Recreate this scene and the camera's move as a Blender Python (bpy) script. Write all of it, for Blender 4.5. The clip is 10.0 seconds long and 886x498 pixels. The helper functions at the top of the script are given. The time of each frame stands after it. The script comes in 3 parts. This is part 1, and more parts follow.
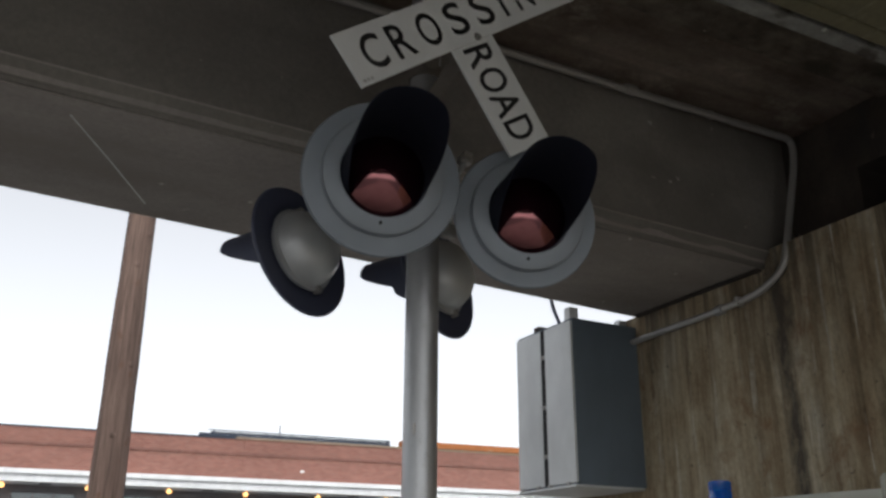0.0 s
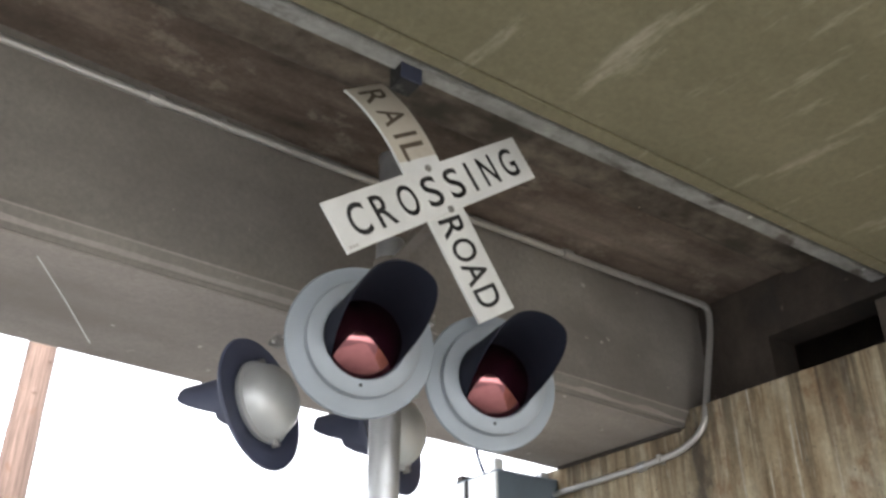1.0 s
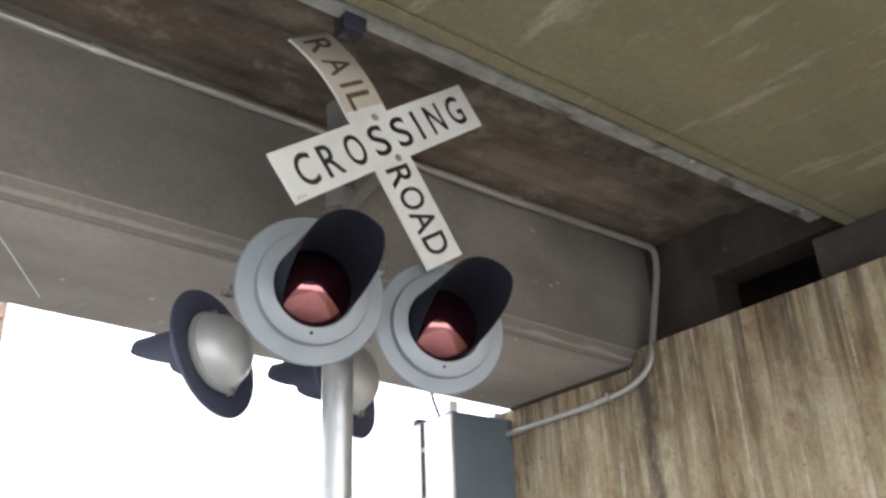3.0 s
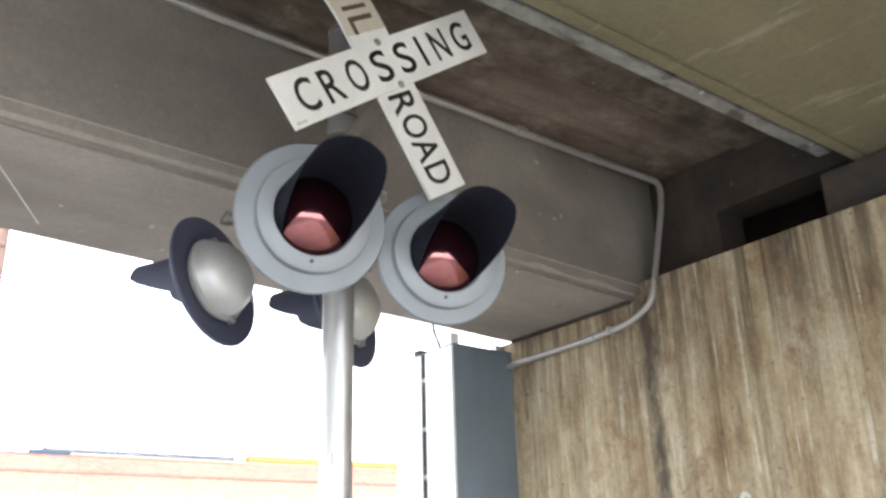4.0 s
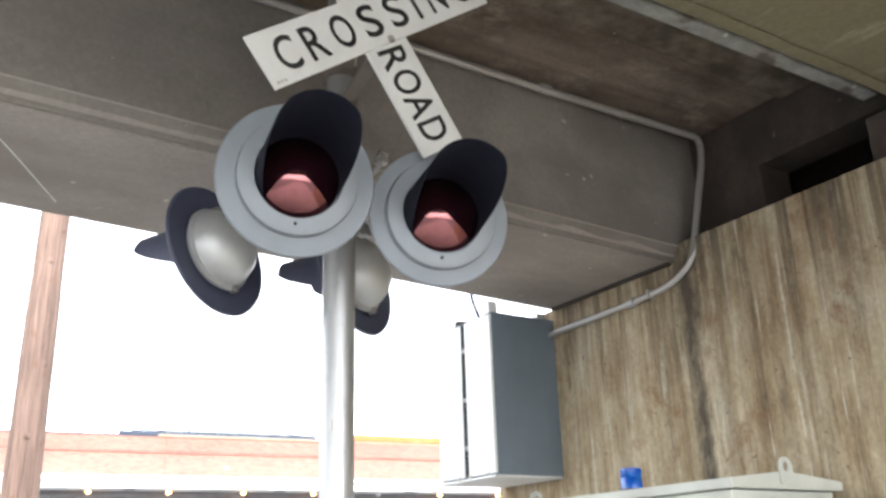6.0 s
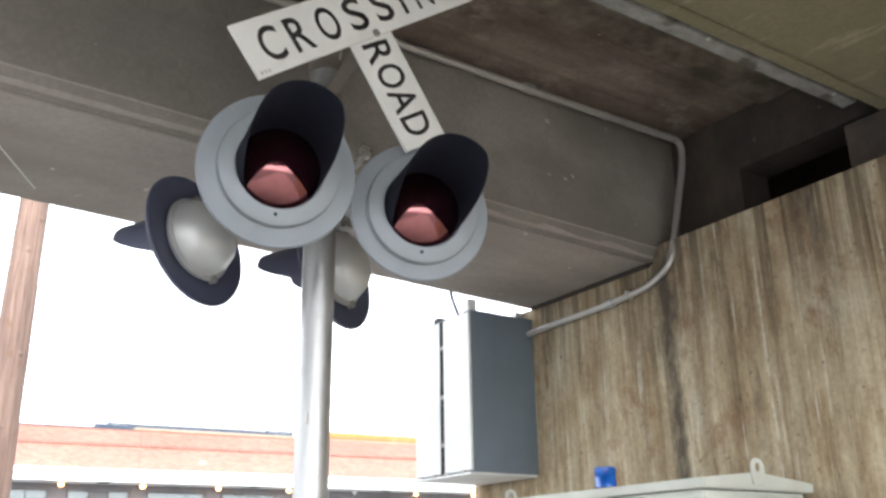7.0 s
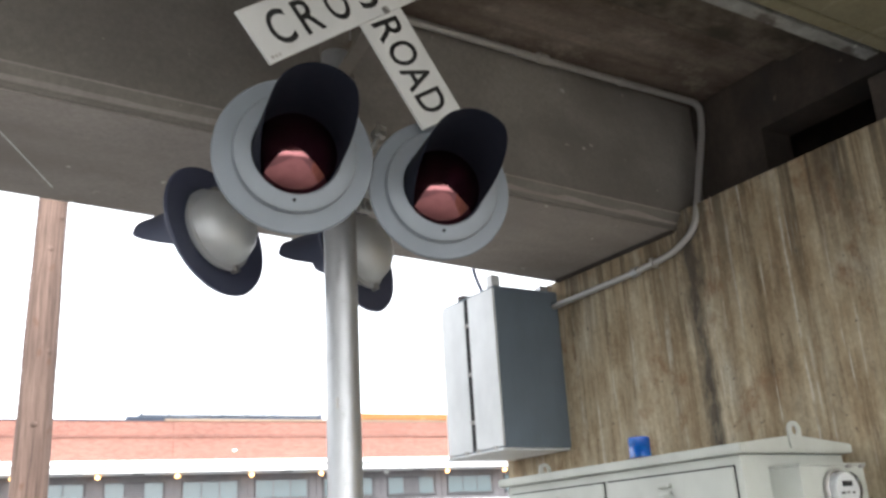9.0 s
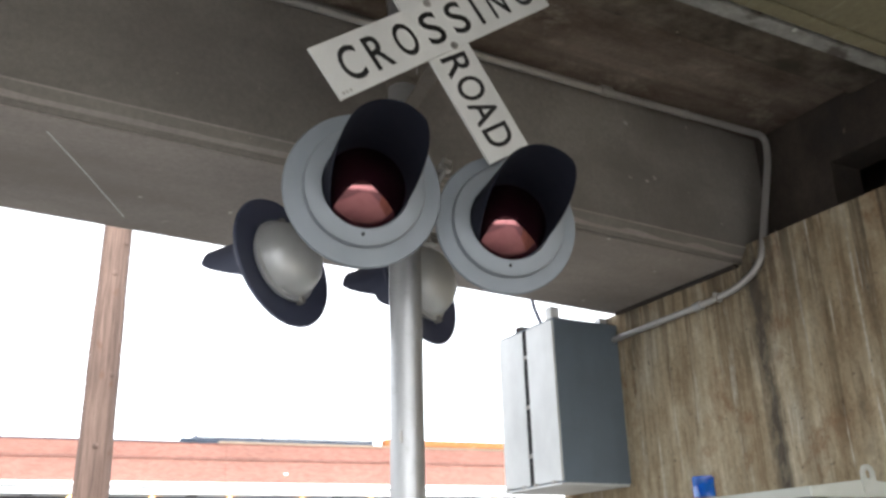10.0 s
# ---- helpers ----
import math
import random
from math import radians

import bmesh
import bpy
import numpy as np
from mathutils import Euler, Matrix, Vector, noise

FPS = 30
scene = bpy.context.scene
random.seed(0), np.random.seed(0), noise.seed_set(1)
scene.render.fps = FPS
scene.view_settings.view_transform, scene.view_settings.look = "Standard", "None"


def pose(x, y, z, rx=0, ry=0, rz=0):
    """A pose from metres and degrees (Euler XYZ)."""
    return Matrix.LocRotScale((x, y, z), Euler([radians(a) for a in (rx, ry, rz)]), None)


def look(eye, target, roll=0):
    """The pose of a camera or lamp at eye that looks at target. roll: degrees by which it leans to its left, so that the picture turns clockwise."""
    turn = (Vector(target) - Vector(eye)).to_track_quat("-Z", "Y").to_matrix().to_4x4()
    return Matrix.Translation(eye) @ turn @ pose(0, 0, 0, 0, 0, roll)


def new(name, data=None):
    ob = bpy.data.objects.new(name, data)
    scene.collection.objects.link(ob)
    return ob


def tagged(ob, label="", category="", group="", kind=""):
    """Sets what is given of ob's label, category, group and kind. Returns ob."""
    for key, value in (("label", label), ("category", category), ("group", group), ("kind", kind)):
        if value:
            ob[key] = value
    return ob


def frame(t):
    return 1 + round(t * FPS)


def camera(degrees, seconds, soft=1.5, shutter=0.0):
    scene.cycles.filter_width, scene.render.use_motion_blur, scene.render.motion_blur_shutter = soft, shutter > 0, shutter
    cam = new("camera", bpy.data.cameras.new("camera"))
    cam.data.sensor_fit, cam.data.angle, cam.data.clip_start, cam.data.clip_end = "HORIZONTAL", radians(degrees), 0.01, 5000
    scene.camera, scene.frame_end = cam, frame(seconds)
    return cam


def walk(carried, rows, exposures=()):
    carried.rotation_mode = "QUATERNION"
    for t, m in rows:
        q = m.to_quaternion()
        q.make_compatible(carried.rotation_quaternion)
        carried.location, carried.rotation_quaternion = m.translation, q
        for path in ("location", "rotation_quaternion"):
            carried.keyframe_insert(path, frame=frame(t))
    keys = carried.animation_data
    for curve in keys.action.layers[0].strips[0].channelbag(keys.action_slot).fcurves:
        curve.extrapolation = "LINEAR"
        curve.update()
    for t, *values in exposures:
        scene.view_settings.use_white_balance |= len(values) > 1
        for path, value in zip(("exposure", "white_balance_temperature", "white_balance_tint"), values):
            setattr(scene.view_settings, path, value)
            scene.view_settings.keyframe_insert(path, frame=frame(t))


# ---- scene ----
cam = camera(53.0, 10.0, 2.8)
PATH = [
    (0, (-1.398, -2.612, 1.415), (-0.532, -0.951, 2.116), 0.4),
    (0.5, (-1.662, -2.612, 1.461), (-0.723, -1.044, 2.272), 0.8),
    (1, (-1.778, -2.614, 1.473), (-0.766, -1.185, 2.438), -0.0),
    (1.5, (-1.816, -2.632, 1.471), (-0.774, -1.205, 2.408), -0.1),
    (2, (-1.81, -2.612, 1.473), (-0.771, -1.17, 2.391), 0.4),
    (2.5, (-1.811, -2.634, 1.458), (-0.786, -1.212, 2.421), -0.1),
    (3, (-1.78, -2.679, 1.45), (-0.659, -1.261, 2.307), -2.4),
    (3.2, (-1.767, -2.669, 1.459), (-0.599, -1.263, 2.272), -2.9),
    (4.3, (-1.726, -2.635, 1.445), (-0.585, -1.155, 2.158), -1.5),
    (4.5, (-1.696, -2.644, 1.442), (-0.552, -1.168, 2.159), -1.8),
    (5, (-1.565, -2.666, 1.44), (-0.513, -1.128, 2.164), -1.9),
    (5.5, (-1.423, -2.685, 1.418), (-0.404, -1.107, 2.105), -1.4),
    (5.7, (-1.392, -2.696, 1.427), (-0.378, -1.113, 2.11), -1.8),
    (6.8, (-1.399, -2.694, 1.392), (-0.377, -1.114, 2.068), -0.6),
    (7, (-1.389, -2.702, 1.399), (-0.342, -1.139, 2.079), -0.8),
    (7.5, (-1.388, -2.691, 1.409), (-0.327, -1.136, 2.085), -2.0),
    (8, (-1.406, -2.689, 1.403), (-0.485, -1.034, 2.046), -2.3),
    (8.5, (-1.407, -2.693, 1.396), (-0.396, -1.087, 2.026), -2.3),
    (9, (-1.379, -2.658, 1.417), (-0.36, -1.058, 2.05), -3.4),
    (9.5, (-1.415, -2.651, 1.424), (-0.451, -1.02, 2.066), -1.7),
    (10, (-1.43, -2.637, 1.449), (-0.519, -0.997, 2.143), -1.6),
]
EXPOSURES = [(0.0, -0.35, 6350, 10), (0.3, 0.75, 6350, 10), (0.6, 1.4, 6350, 10), (1.0, 1.87, 6350, 10), (3.0, 1.94, 6350, 10), (4.5, 2.18, 6350, 10), (5.7, 1.98, 6350, 10), (7.0, 1.78, 6350, 10), (7.6, 1.68, 6350, 10), (8.1, 0.98, 6350, 10), (8.5, 0.93, 6350, 10), (9.0, 1.28, 6350, 10), (10.0, 1.28, 6350, 10)]
walk(cam, [(t, look(eye, target, roll)) for t, eye, target, roll in PATH], EXPOSURES)

# ---- world and sun ----
world = bpy.data.worlds.new("overcast_sky")
scene.world = world
world.use_nodes = True
wn = world.node_tree
sky = wn.nodes.new("ShaderNodeTexSky")
sky.sky_type, sky.sun_disc = "NISHITA", False
sky.sun_elevation, sky.sun_rotation = radians(48), radians(200)
sky.air_density, sky.dust_density = 1.0, 3.0
wn.nodes["Background"].inputs["Strength"].default_value = 0.15
pale = wn.nodes.new("ShaderNodeHueSaturation")
pale.inputs["Saturation"].default_value = 0.12
pale.inputs["Value"].default_value = 2.05
wn.links.new(sky.outputs["Color"], pale.inputs["Color"])
wn.links.new(pale.outputs["Color"], wn.nodes["Background"].inputs["Color"])
sun = new("sun", bpy.data.lights.new("sun", "SUN"))
sun.data.energy, sun.data.angle, sun.data.color = 1.0, radians(14), (1.0, 0.975, 0.94)
sun.matrix_world = look((-6, -16, 20), (0, 0, 0))


# ---- materials ----
class Mat:
    """A node material with a Principled shader and short ways to add textures."""

    def __init__(self, name, rough=0.8, metal=0.0):
        self.m = bpy.data.materials.new(name)
        self.m.use_nodes = True
        self.t = self.m.node_tree
        self.b = self.t.nodes["Principled BSDF"]
        self.b.inputs["Roughness"].default_value = rough
        self.b.inputs["Metallic"].default_value = metal
        self.co = self.t.nodes.new("ShaderNodeTexCoord").outputs["Object"]

    def coords(self, scale, at=(0, 0, 0)):
        n = self.t.nodes.new("ShaderNodeMapping")
        n.inputs["Scale"].default_value = scale
        n.inputs["Location"].default_value = at
        self.t.links.new(self.co, n.inputs["Vector"])
        return n.outputs["Vector"]

    def noise(self, scale, stretch=(1, 1, 1), detail=6.0, rough=0.6, at=(0, 0, 0)):
        n = self.t.nodes.new("ShaderNodeTexNoise")
        n.inputs["Scale"].default_value = scale
        n.inputs["Detail"].default_value = detail
        n.inputs["Roughness"].default_value = rough
        self.t.links.new(self.coords(stretch, at), n.inputs["Vector"])
        return n.outputs["Fac"]

    def ramp(self, fac, stops):
        n = self.t.nodes.new("ShaderNodeValToRGB")
        e = n.color_ramp.elements
        while len(e) < len(stops):
            e.new(0.5)
        for el, (p, c) in zip(e, stops):
            el.position, el.color = p, (*c, 1) if len(c) == 3 else c
        self.t.links.new(fac, n.inputs["Fac"])
        return n.outputs["Color"]

    def mix(self, a, b, fac, kind="MIX"):
        n = self.t.nodes.new("ShaderNodeMix")
        n.data_type, n.blend_type = "RGBA", kind
        for v, i in ((fac, 0), (a, 6), (b, 7)):
            if isinstance(v, (int, float)):
                n.inputs[i].default_value = v
            elif isinstance(v, tuple):
                n.inputs[i].default_value = (*v, 1)
            else:
                self.t.links.new(v, n.inputs[i])
        return n.outputs[2]

    def colour(self, c):
        if isinstance(c, tuple):
            self.b.inputs["Base Color"].default_value = (*c, 1)
        else:
            self.t.links.new(c, self.b.inputs["Base Color"])
        return self

    def bump(self, fac, strength=0.3, dist=0.01):
        n = self.t.nodes.new("ShaderNodeBump")
        n.inputs["Strength"].default_value, n.inputs["Distance"].default_value = strength, dist
        self.t.links.new(fac, n.inputs["Height"])
        self.t.links.new(n.outputs["Normal"], self.b.inputs["Normal"])
        return self

    def rough(self, fac, lo, hi):
        n = self.t.nodes.new("ShaderNodeMapRange")
        n.inputs["To Min"].default_value, n.inputs["To Max"].default_value = lo, hi
        self.t.links.new(fac, n.inputs["Value"])
        self.t.links.new(n.outputs["Result"], self.b.inputs["Roughness"])
        return self


def grey(v):
    return (v, v, v)


def concrete(name, dark, light, stain, along=(1, 1, 1), scale=1.6, stain_at=(0.50, 0.68)):
    m = Mat(name, 0.92)
    big = m.noise(scale, along, 8, 0.62)
    fine = m.noise(38, (1, 1, 1), 6, 0.7)
    blot = m.noise(scale * 0.55, along, 5, 0.55, (3.1, 1.7, 5.3))
    base = m.ramp(big, [(0.32, dark), (0.68, light)])
    base = m.mix(base, m.ramp(fine, [(0.3, grey(0.72)), (0.7, grey(1.12))]), 0.6, "MULTIPLY")
    mask = m.ramp(blot, [(stain_at[0], grey(0)), (stain_at[1], grey(1))])
    base = m.mix(base, stain, mask)
    base = m.mix(base, tuple(min(1, v * 1.7) for v in light), m.ramp(m.noise(11, (1, 1, 1), 2, 0.4, (5, 8, 2)), [(0.74, grey(0)), (0.77, grey(0.8))]))
    m.colour(base)
    return m.bump(m.noise(60, (1, 1, 1), 8, 0.7), 0.35, 0.006).m


MAT_FACE = concrete("girder_concrete", (0.178, 0.164, 0.147), (0.266, 0.247, 0.222), (0.142, 0.129, 0.112), (0.6, 1, 1))
MAT_SOFFIT = concrete("soffit_concrete", (0.275, 0.245, 0.225), (0.385, 0.348, 0.318), (0.24, 0.21, 0.188), (0.5, 1, 1))
def deck_concrete():
    m = Mat("deck_concrete", 0.92)
    big = m.noise(1.5, (0.7, 1.6, 1), 9, 0.66)
    c = m.ramp(big, [(0.33, (0.076, 0.056, 0.043)), (0.48, (0.14, 0.107, 0.084)), (0.66, (0.225, 0.182, 0.149))])
    smear = m.noise(3.2, (0.9, 1.1, 1), 11, 0.72, (4.0, 7.0, 1.0))
    c = m.mix(c, (0.30, 0.258, 0.214), m.ramp(smear, [(0.55, grey(0)), (0.66, grey(0.75))]))
    board = m.noise(2.2, (0.12, 5.0, 1), 6, 0.6, (1.0, 3.0, 2.0))
    c = m.mix(c, m.ramp(board, [(0.36, grey(0.74)), (0.62, grey(1.1))]), 0.8, "MULTIPLY")
    c = m.mix(c, (0.065, 0.05, 0.04), m.ramp(m.noise(1.1, (0.8, 1, 1), 8, 0.65, (11, 2, 5)), [(0.55, grey(0)), (0.68, grey(0.75))]))
    m.colour(m.mix(c, m.ramp(m.noise(38), [(0.3, grey(0.72)), (0.7, grey(1.12))]), 0.7, "MULTIPLY"))
    return m.bump(m.noise(45, (1, 1, 1), 8, 0.7), 0.4, 0.008).m


MAT_DECK = deck_concrete()


def olive_concrete():
    m = Mat("inner_beam_concrete", 0.92)
    big = m.noise(1.3, (0.7, 1.4, 1), 8, 0.62)
    c = m.ramp(big, [(0.3, (0.134, 0.122, 0.073)), (0.7, (0.174, 0.157, 0.098))])
    turn = m.t.nodes.new("ShaderNodeMapping")
    turn.inputs["Rotation"].default_value = (0, 0, radians(88))
    m.t.links.new(m.co, turn.inputs["Vector"])
    pull = m.t.nodes.new("ShaderNodeMapping")
    pull.inputs["Scale"].default_value = (0.8, 3.4, 1)
    m.t.links.new(turn.outputs["Vector"], pull.inputs["Vector"])
    scuff = m.t.nodes.new("ShaderNodeTexNoise")
    scuff.inputs["Scale"].default_value, scuff.inputs["Detail"].default_value = 1.9, 10
    scuff.inputs["Roughness"].default_value = 0.68
    m.t.links.new(pull.outputs["Vector"], scuff.inputs["Vector"])
    c = m.mix(c, (0.33, 0.31, 0.24), m.ramp(scuff.outputs["Fac"], [(0.56, grey(0)), (0.70, grey(0.75))]))
    m.colour(m.mix(c, m.ramp(m.noise(38), [(0.3, grey(0.75)), (0.7, grey(1.1))]), 0.6, "MULTIPLY"))
    return m.bump(m.noise(60, (1, 1, 1), 8, 0.7), 0.3, 0.005).m


MAT_OLIVE = olive_concrete()
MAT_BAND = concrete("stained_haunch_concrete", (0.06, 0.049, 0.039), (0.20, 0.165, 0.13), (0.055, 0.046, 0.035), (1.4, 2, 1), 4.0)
# Near-black concrete: the shade of the recess above the wall is painted in.
MAT_DARK = concrete("shade_dark_concrete", (0.036, 0.029, 0.025), (0.082, 0.065, 0.054), (0.036, 0.034, 0.033), (1, 1.5, 1), 2.5)
MAT_LIP = concrete("pale_lip_concrete", (0.20, 0.20, 0.19), (0.36, 0.36, 0.345), (0.11, 0.095, 0.085), (1.2, 2, 1), 5.0, (0.55, 0.64))


def wall_concrete():
    m = Mat("streaked_wall_concrete", 0.9)
    patch = m.noise(2.1, (1, 1.3, 0.6), 10, 0.66)
    streak = m.noise(4.6, (1, 2.2, 0.10), 10, 0.74, (3.0, 1.0, 4.0))
    hair = m.noise(17, (1, 1.9, 0.07), 8, 0.74, (1.0, 8.0, 2.0))
    fine = m.noise(42, (1, 1, 0.8), 7, 0.75)
    base = m.ramp(patch, [(0.32, (0.23, 0.165, 0.097)), (0.45, (0.37, 0.297, 0.195)), (0.56, (0.455, 0.388, 0.275)), (0.68, (0.51, 0.458, 0.358))])
    base = m.mix(base, m.ramp(streak, [(0.36, (0.50, 0.43, 0.345)), (0.47, (0.92, 0.89, 0.84)), (0.60, (1.22, 1.21, 1.19))]), 0.72, "MULTIPLY")
    base = m.mix(base, m.ramp(hair, [(0.38, (0.66, 0.62, 0.57)), (0.50, grey(0.98)), (0.60, grey(1.14))]), 0.48, "MULTIPLY")
    drip = m.ramp(m.noise(1.5, (1, 2.4, 0.2), 9, 0.72, (9.0, 3.0, 2.0)), [(0.50, grey(0)), (0.60, grey(0.85))])
    broken = m.ramp(m.noise(5.0, (1, 1, 0.5), 10, 0.78, (6.0, 2.0, 9.0)), [(0.40, grey(0)), (0.58, grey(0.95))])
    base = m.mix(base, (0.085, 0.066, 0.045), m.mix(drip, broken, 1.0, "MULTIPLY"))
    lime = m.ramp(m.noise(7.5, (1, 2.2, 0.09), 7, 0.65, (4.0, 11.0, 0.0)), [(0.58, grey(0)), (0.62, grey(0.9))])
    base = m.mix(base, (0.60, 0.555, 0.465), m.mix(lime, m.ramp(m.noise(4, (1, 1, 0.6), 6, 0.6), [(0.45, grey(0)), (0.6, grey(1))]), 1.0, "MULTIPLY"))
    rust = m.noise(3.1, (1, 1, 0.75), 8, 0.7, (14.0, 5.0, 8.0))
    base = m.mix(base, (0.22, 0.115, 0.055), m.ramp(rust, [(0.55, grey(0)), (0.66, grey(0.7))]))
    # runs where water has come over the wall's top edge, and two long single runs
    parts = m.t.nodes.new("ShaderNodeSeparateXYZ")
    m.t.links.new(m.co, parts.inputs["Vector"])

    def span(value, lo, hi):
        n = m.t.nodes.new("ShaderNodeMapRange")
        n.inputs["From Min"].default_value, n.inputs["From Max"].default_value = lo, hi
        m.t.links.new(value, n.inputs["Value"])
        return n.outputs["Result"]

    def wander(amount, scale, at):
        n = m.t.nodes.new("ShaderNodeMath")
        n.operation = "MULTIPLY_ADD"
        n.inputs[1].default_value = amount
        m.t.links.new(m.noise(scale, (1, 1, 0.5), 6, 0.7, at), n.inputs[0])
        m.t.links.new(parts.outputs["Y"], n.inputs[2])
        return n.outputs["Value"]

    low = m.ramp(span(parts.outputs["Z"], 2.55, 3.40), [(0.0, grey(0)), (1.0, grey(1))])
    runs = m.ramp(m.noise(4.2, (1, 2.6, 0.05), 8, 0.72, (2.0, 6.0, 1.0)), [(0.49, grey(0)), (0.58, grey(0.8))])
    base = m.mix(base, (0.085, 0.064, 0.044), m.mix(runs, low, 1.0, "MULTIPLY"))
    stain = m.ramp(span(wander(0.16, 5, (1, 2, 3)), 0.98, 1.30), [(0.22, grey(0)), (0.42, grey(1)), (0.58, grey(1)), (0.80, grey(0))])
    base = m.mix(base, (0.075, 0.064, 0.05), m.mix(stain, m.ramp(m.noise(9, (1, 1, 0.4), 9, 0.75, (8, 1, 4)), [(0.38, grey(0.15)), (0.56, grey(0.95))]), 1.0, "MULTIPLY"))
    crack = m.ramp(span(wander(0.05, 3, (5, 5, 1)), 0.33, 0.45), [(0.38, grey(0)), (0.46, grey(0.85)), (0.52, grey(0.85)), (0.60, grey(0))])
    base = m.mix(base, (0.58, 0.535, 0.44), m.mix(crack, m.ramp(m.noise(6, (1, 1, 0.6), 5), [(0.42, grey(0)), (0.52, grey(1))]), 1.0, "MULTIPLY"))
    pits = m.ramp(m.noise(26, (1, 1, 1), 5, 0.6, (2.0, 2.0, 7.0)), [(0.64, grey(0)), (0.70, grey(0.7))])
    base = m.mix(base, (0.10, 0.085, 0.065), pits)
    m.colour(m.mix(base, m.ramp(fine, [(0.3, grey(0.68)), (0.7, grey(1.15))]), 0.85, "MULTIPLY"))
    return m.bump(m.noise(30, (1, 1.6, 0.5), 8, 0.75), 0.6, 0.014).m


def painted(name, base, rough=0.45, metal=0.0, dirt=(0.25, 0.24, 0.22), amount=0.35, grain=14):
    m = Mat(name, rough, metal)
    big = m.noise(3.0, (1, 1, 0.6), 6, 0.6)
    fine = m.noise(grain, (1, 1, 1), 8, 0.7)
    c = m.mix(base, tuple(v * 0.82 for v in base), m.ramp(big, [(0.35, grey(0)), (0.7, grey(1))]))
    c = m.mix(c, dirt, m.ramp(fine, [(0.56, grey(0)), (0.74, grey(amount))]))
    m.colour(c).rough(fine, rough - 0.08, rough + 0.15)
    return m.bump(m.noise(120, (1, 1, 1), 4), 0.08, 0.002).m


MAT_WALL = wall_concrete()
MAT_SILVER = painted("weathered_aluminium_paint", (0.235, 0.262, 0.295), 0.45, 0.2, (0.24, 0.24, 0.24), 0.3)
MAT_RIM = painted("pale_grey_rim_paint", (0.262, 0.29, 0.322), 0.45, 0.2, (0.3, 0.3, 0.29), 0.3)
MAT_HOUSING = painted("silver_housing_paint", (0.62, 0.64, 0.65), 0.36, 0.45, (0.35, 0.34, 0.33), 0.25)
# Black lifted a little towards blue for the glare over the hoods.
MAT_BLACK = painted("flat_black_paint", (0.013, 0.015, 0.025), 0.7, 0.0, (0.022, 0.024, 0.034), 0.3)
MAT_BLACK.node_tree.nodes["Principled BSDF"].inputs["Specular IOR Level"].default_value = 0.12
# Black with veiling glare painted in as a lighter, bluer tone.
MAT_BLACK_HAZED = painted("hazed_black_paint", (0.065, 0.075, 0.125), 0.5, 0.0, (0.08, 0.085, 0.11), 0.4)
MAT_GALV = painted("galvanised_steel", (0.50, 0.51, 0.52), 0.38, 0.75, (0.28, 0.27, 0.26), 0.5, 22)
MAT_CONDUIT = painted("dull_conduit_steel", (0.52, 0.51, 0.49), 0.36, 0.55, (0.22, 0.19, 0.165), 0.5, 30)
MAT_SIGN = painted("white_sign_sheeting", (0.78, 0.795, 0.785), 0.5, 0.0, (0.55, 0.53, 0.47), 0.25, 9)
MAT_SIGN_OLD = painted("yellowed_sign_sheeting", (0.58, 0.54, 0.46), 0.55, 0.0, (0.33, 0.26, 0.17), 0.6, 6)
MAT_LETTER = painted("black_sign_lettering", (0.016, 0.016, 0.017), 0.5, 0.0, (0.05, 0.05, 0.05), 0.3)
MAT_LETTER_OLD = painted("faded_brown_lettering", (0.10, 0.075, 0.05), 0.6, 0.0, (0.25, 0.2, 0.14), 0.5)
# Enclosure side darkened for shade, its doors paled for light from the sky.
MAT_BOX_SHADED = painted("shaded_enclosure_paint", (0.152, 0.192, 0.235), 0.5, 0.0, (0.14, 0.16, 0.18), 0.3, 6)
MAT_DOOR_SKYLIT = painted("skylit_enclosure_door_paint", (0.74, 0.76, 0.76), 0.5, 0.0, (0.6, 0.61, 0.6), 0.3, 6)
MAT_CAB = painted("off_white_cabinet_paint", (0.535, 0.555, 0.505), 0.5, 0.0, (0.38, 0.38, 0.33), 0.35, 5)
MAT_BRACKET = painted("weathered_bracket_steel", (0.22, 0.195, 0.17), 0.6, 0.3, (0.16, 0.11, 0.075), 0.5, 18)
MAT_GAP = painted("gap_and_fittings_black", (0.015, 0.015, 0.015), 0.8)
MAT_STEEL = painted("zinc_bolt_steel", (0.45, 0.44, 0.42), 0.4, 0.7, (0.25, 0.18, 0.12), 0.5, 40)


def lens_red():
    m = Mat("dark_red_lens", 0.10)
    m.colour(m.ramp(m.noise(9, (1, 1, 1), 3), [(0.3, (0.006, 0.0012, 0.003)), (0.7, (0.010, 0.002, 0.005))]))
    m.b.inputs["Coat Weight"].default_value, m.b.inputs["Coat Roughness"].default_value = 0.15, 0.04
    m.b.inputs["Specular Tint"].default_value = (1.0, 0.40, 0.41, 1)
    m.b.inputs["IOR"].default_value = 2.3
    return m.bump(m.noise(34, (1, 1, 1), 3, 0.5), 0.10, 0.004).m


def lens_blue():
    m = Mat("blue_beacon_plastic", 0.2)
    m.colour((0.004, 0.11, 0.50))
    m.b.inputs["Coat Weight"].default_value = 0.6
    m.b.inputs["Subsurface Weight"].default_value = 0.25
    m.b.inputs["Subsurface Radius"].default_value = (0.005, 0.02, 0.06)
    return m.bump(m.noise(50, (1, 1, 0.2), 3), 0.2, 0.002).m


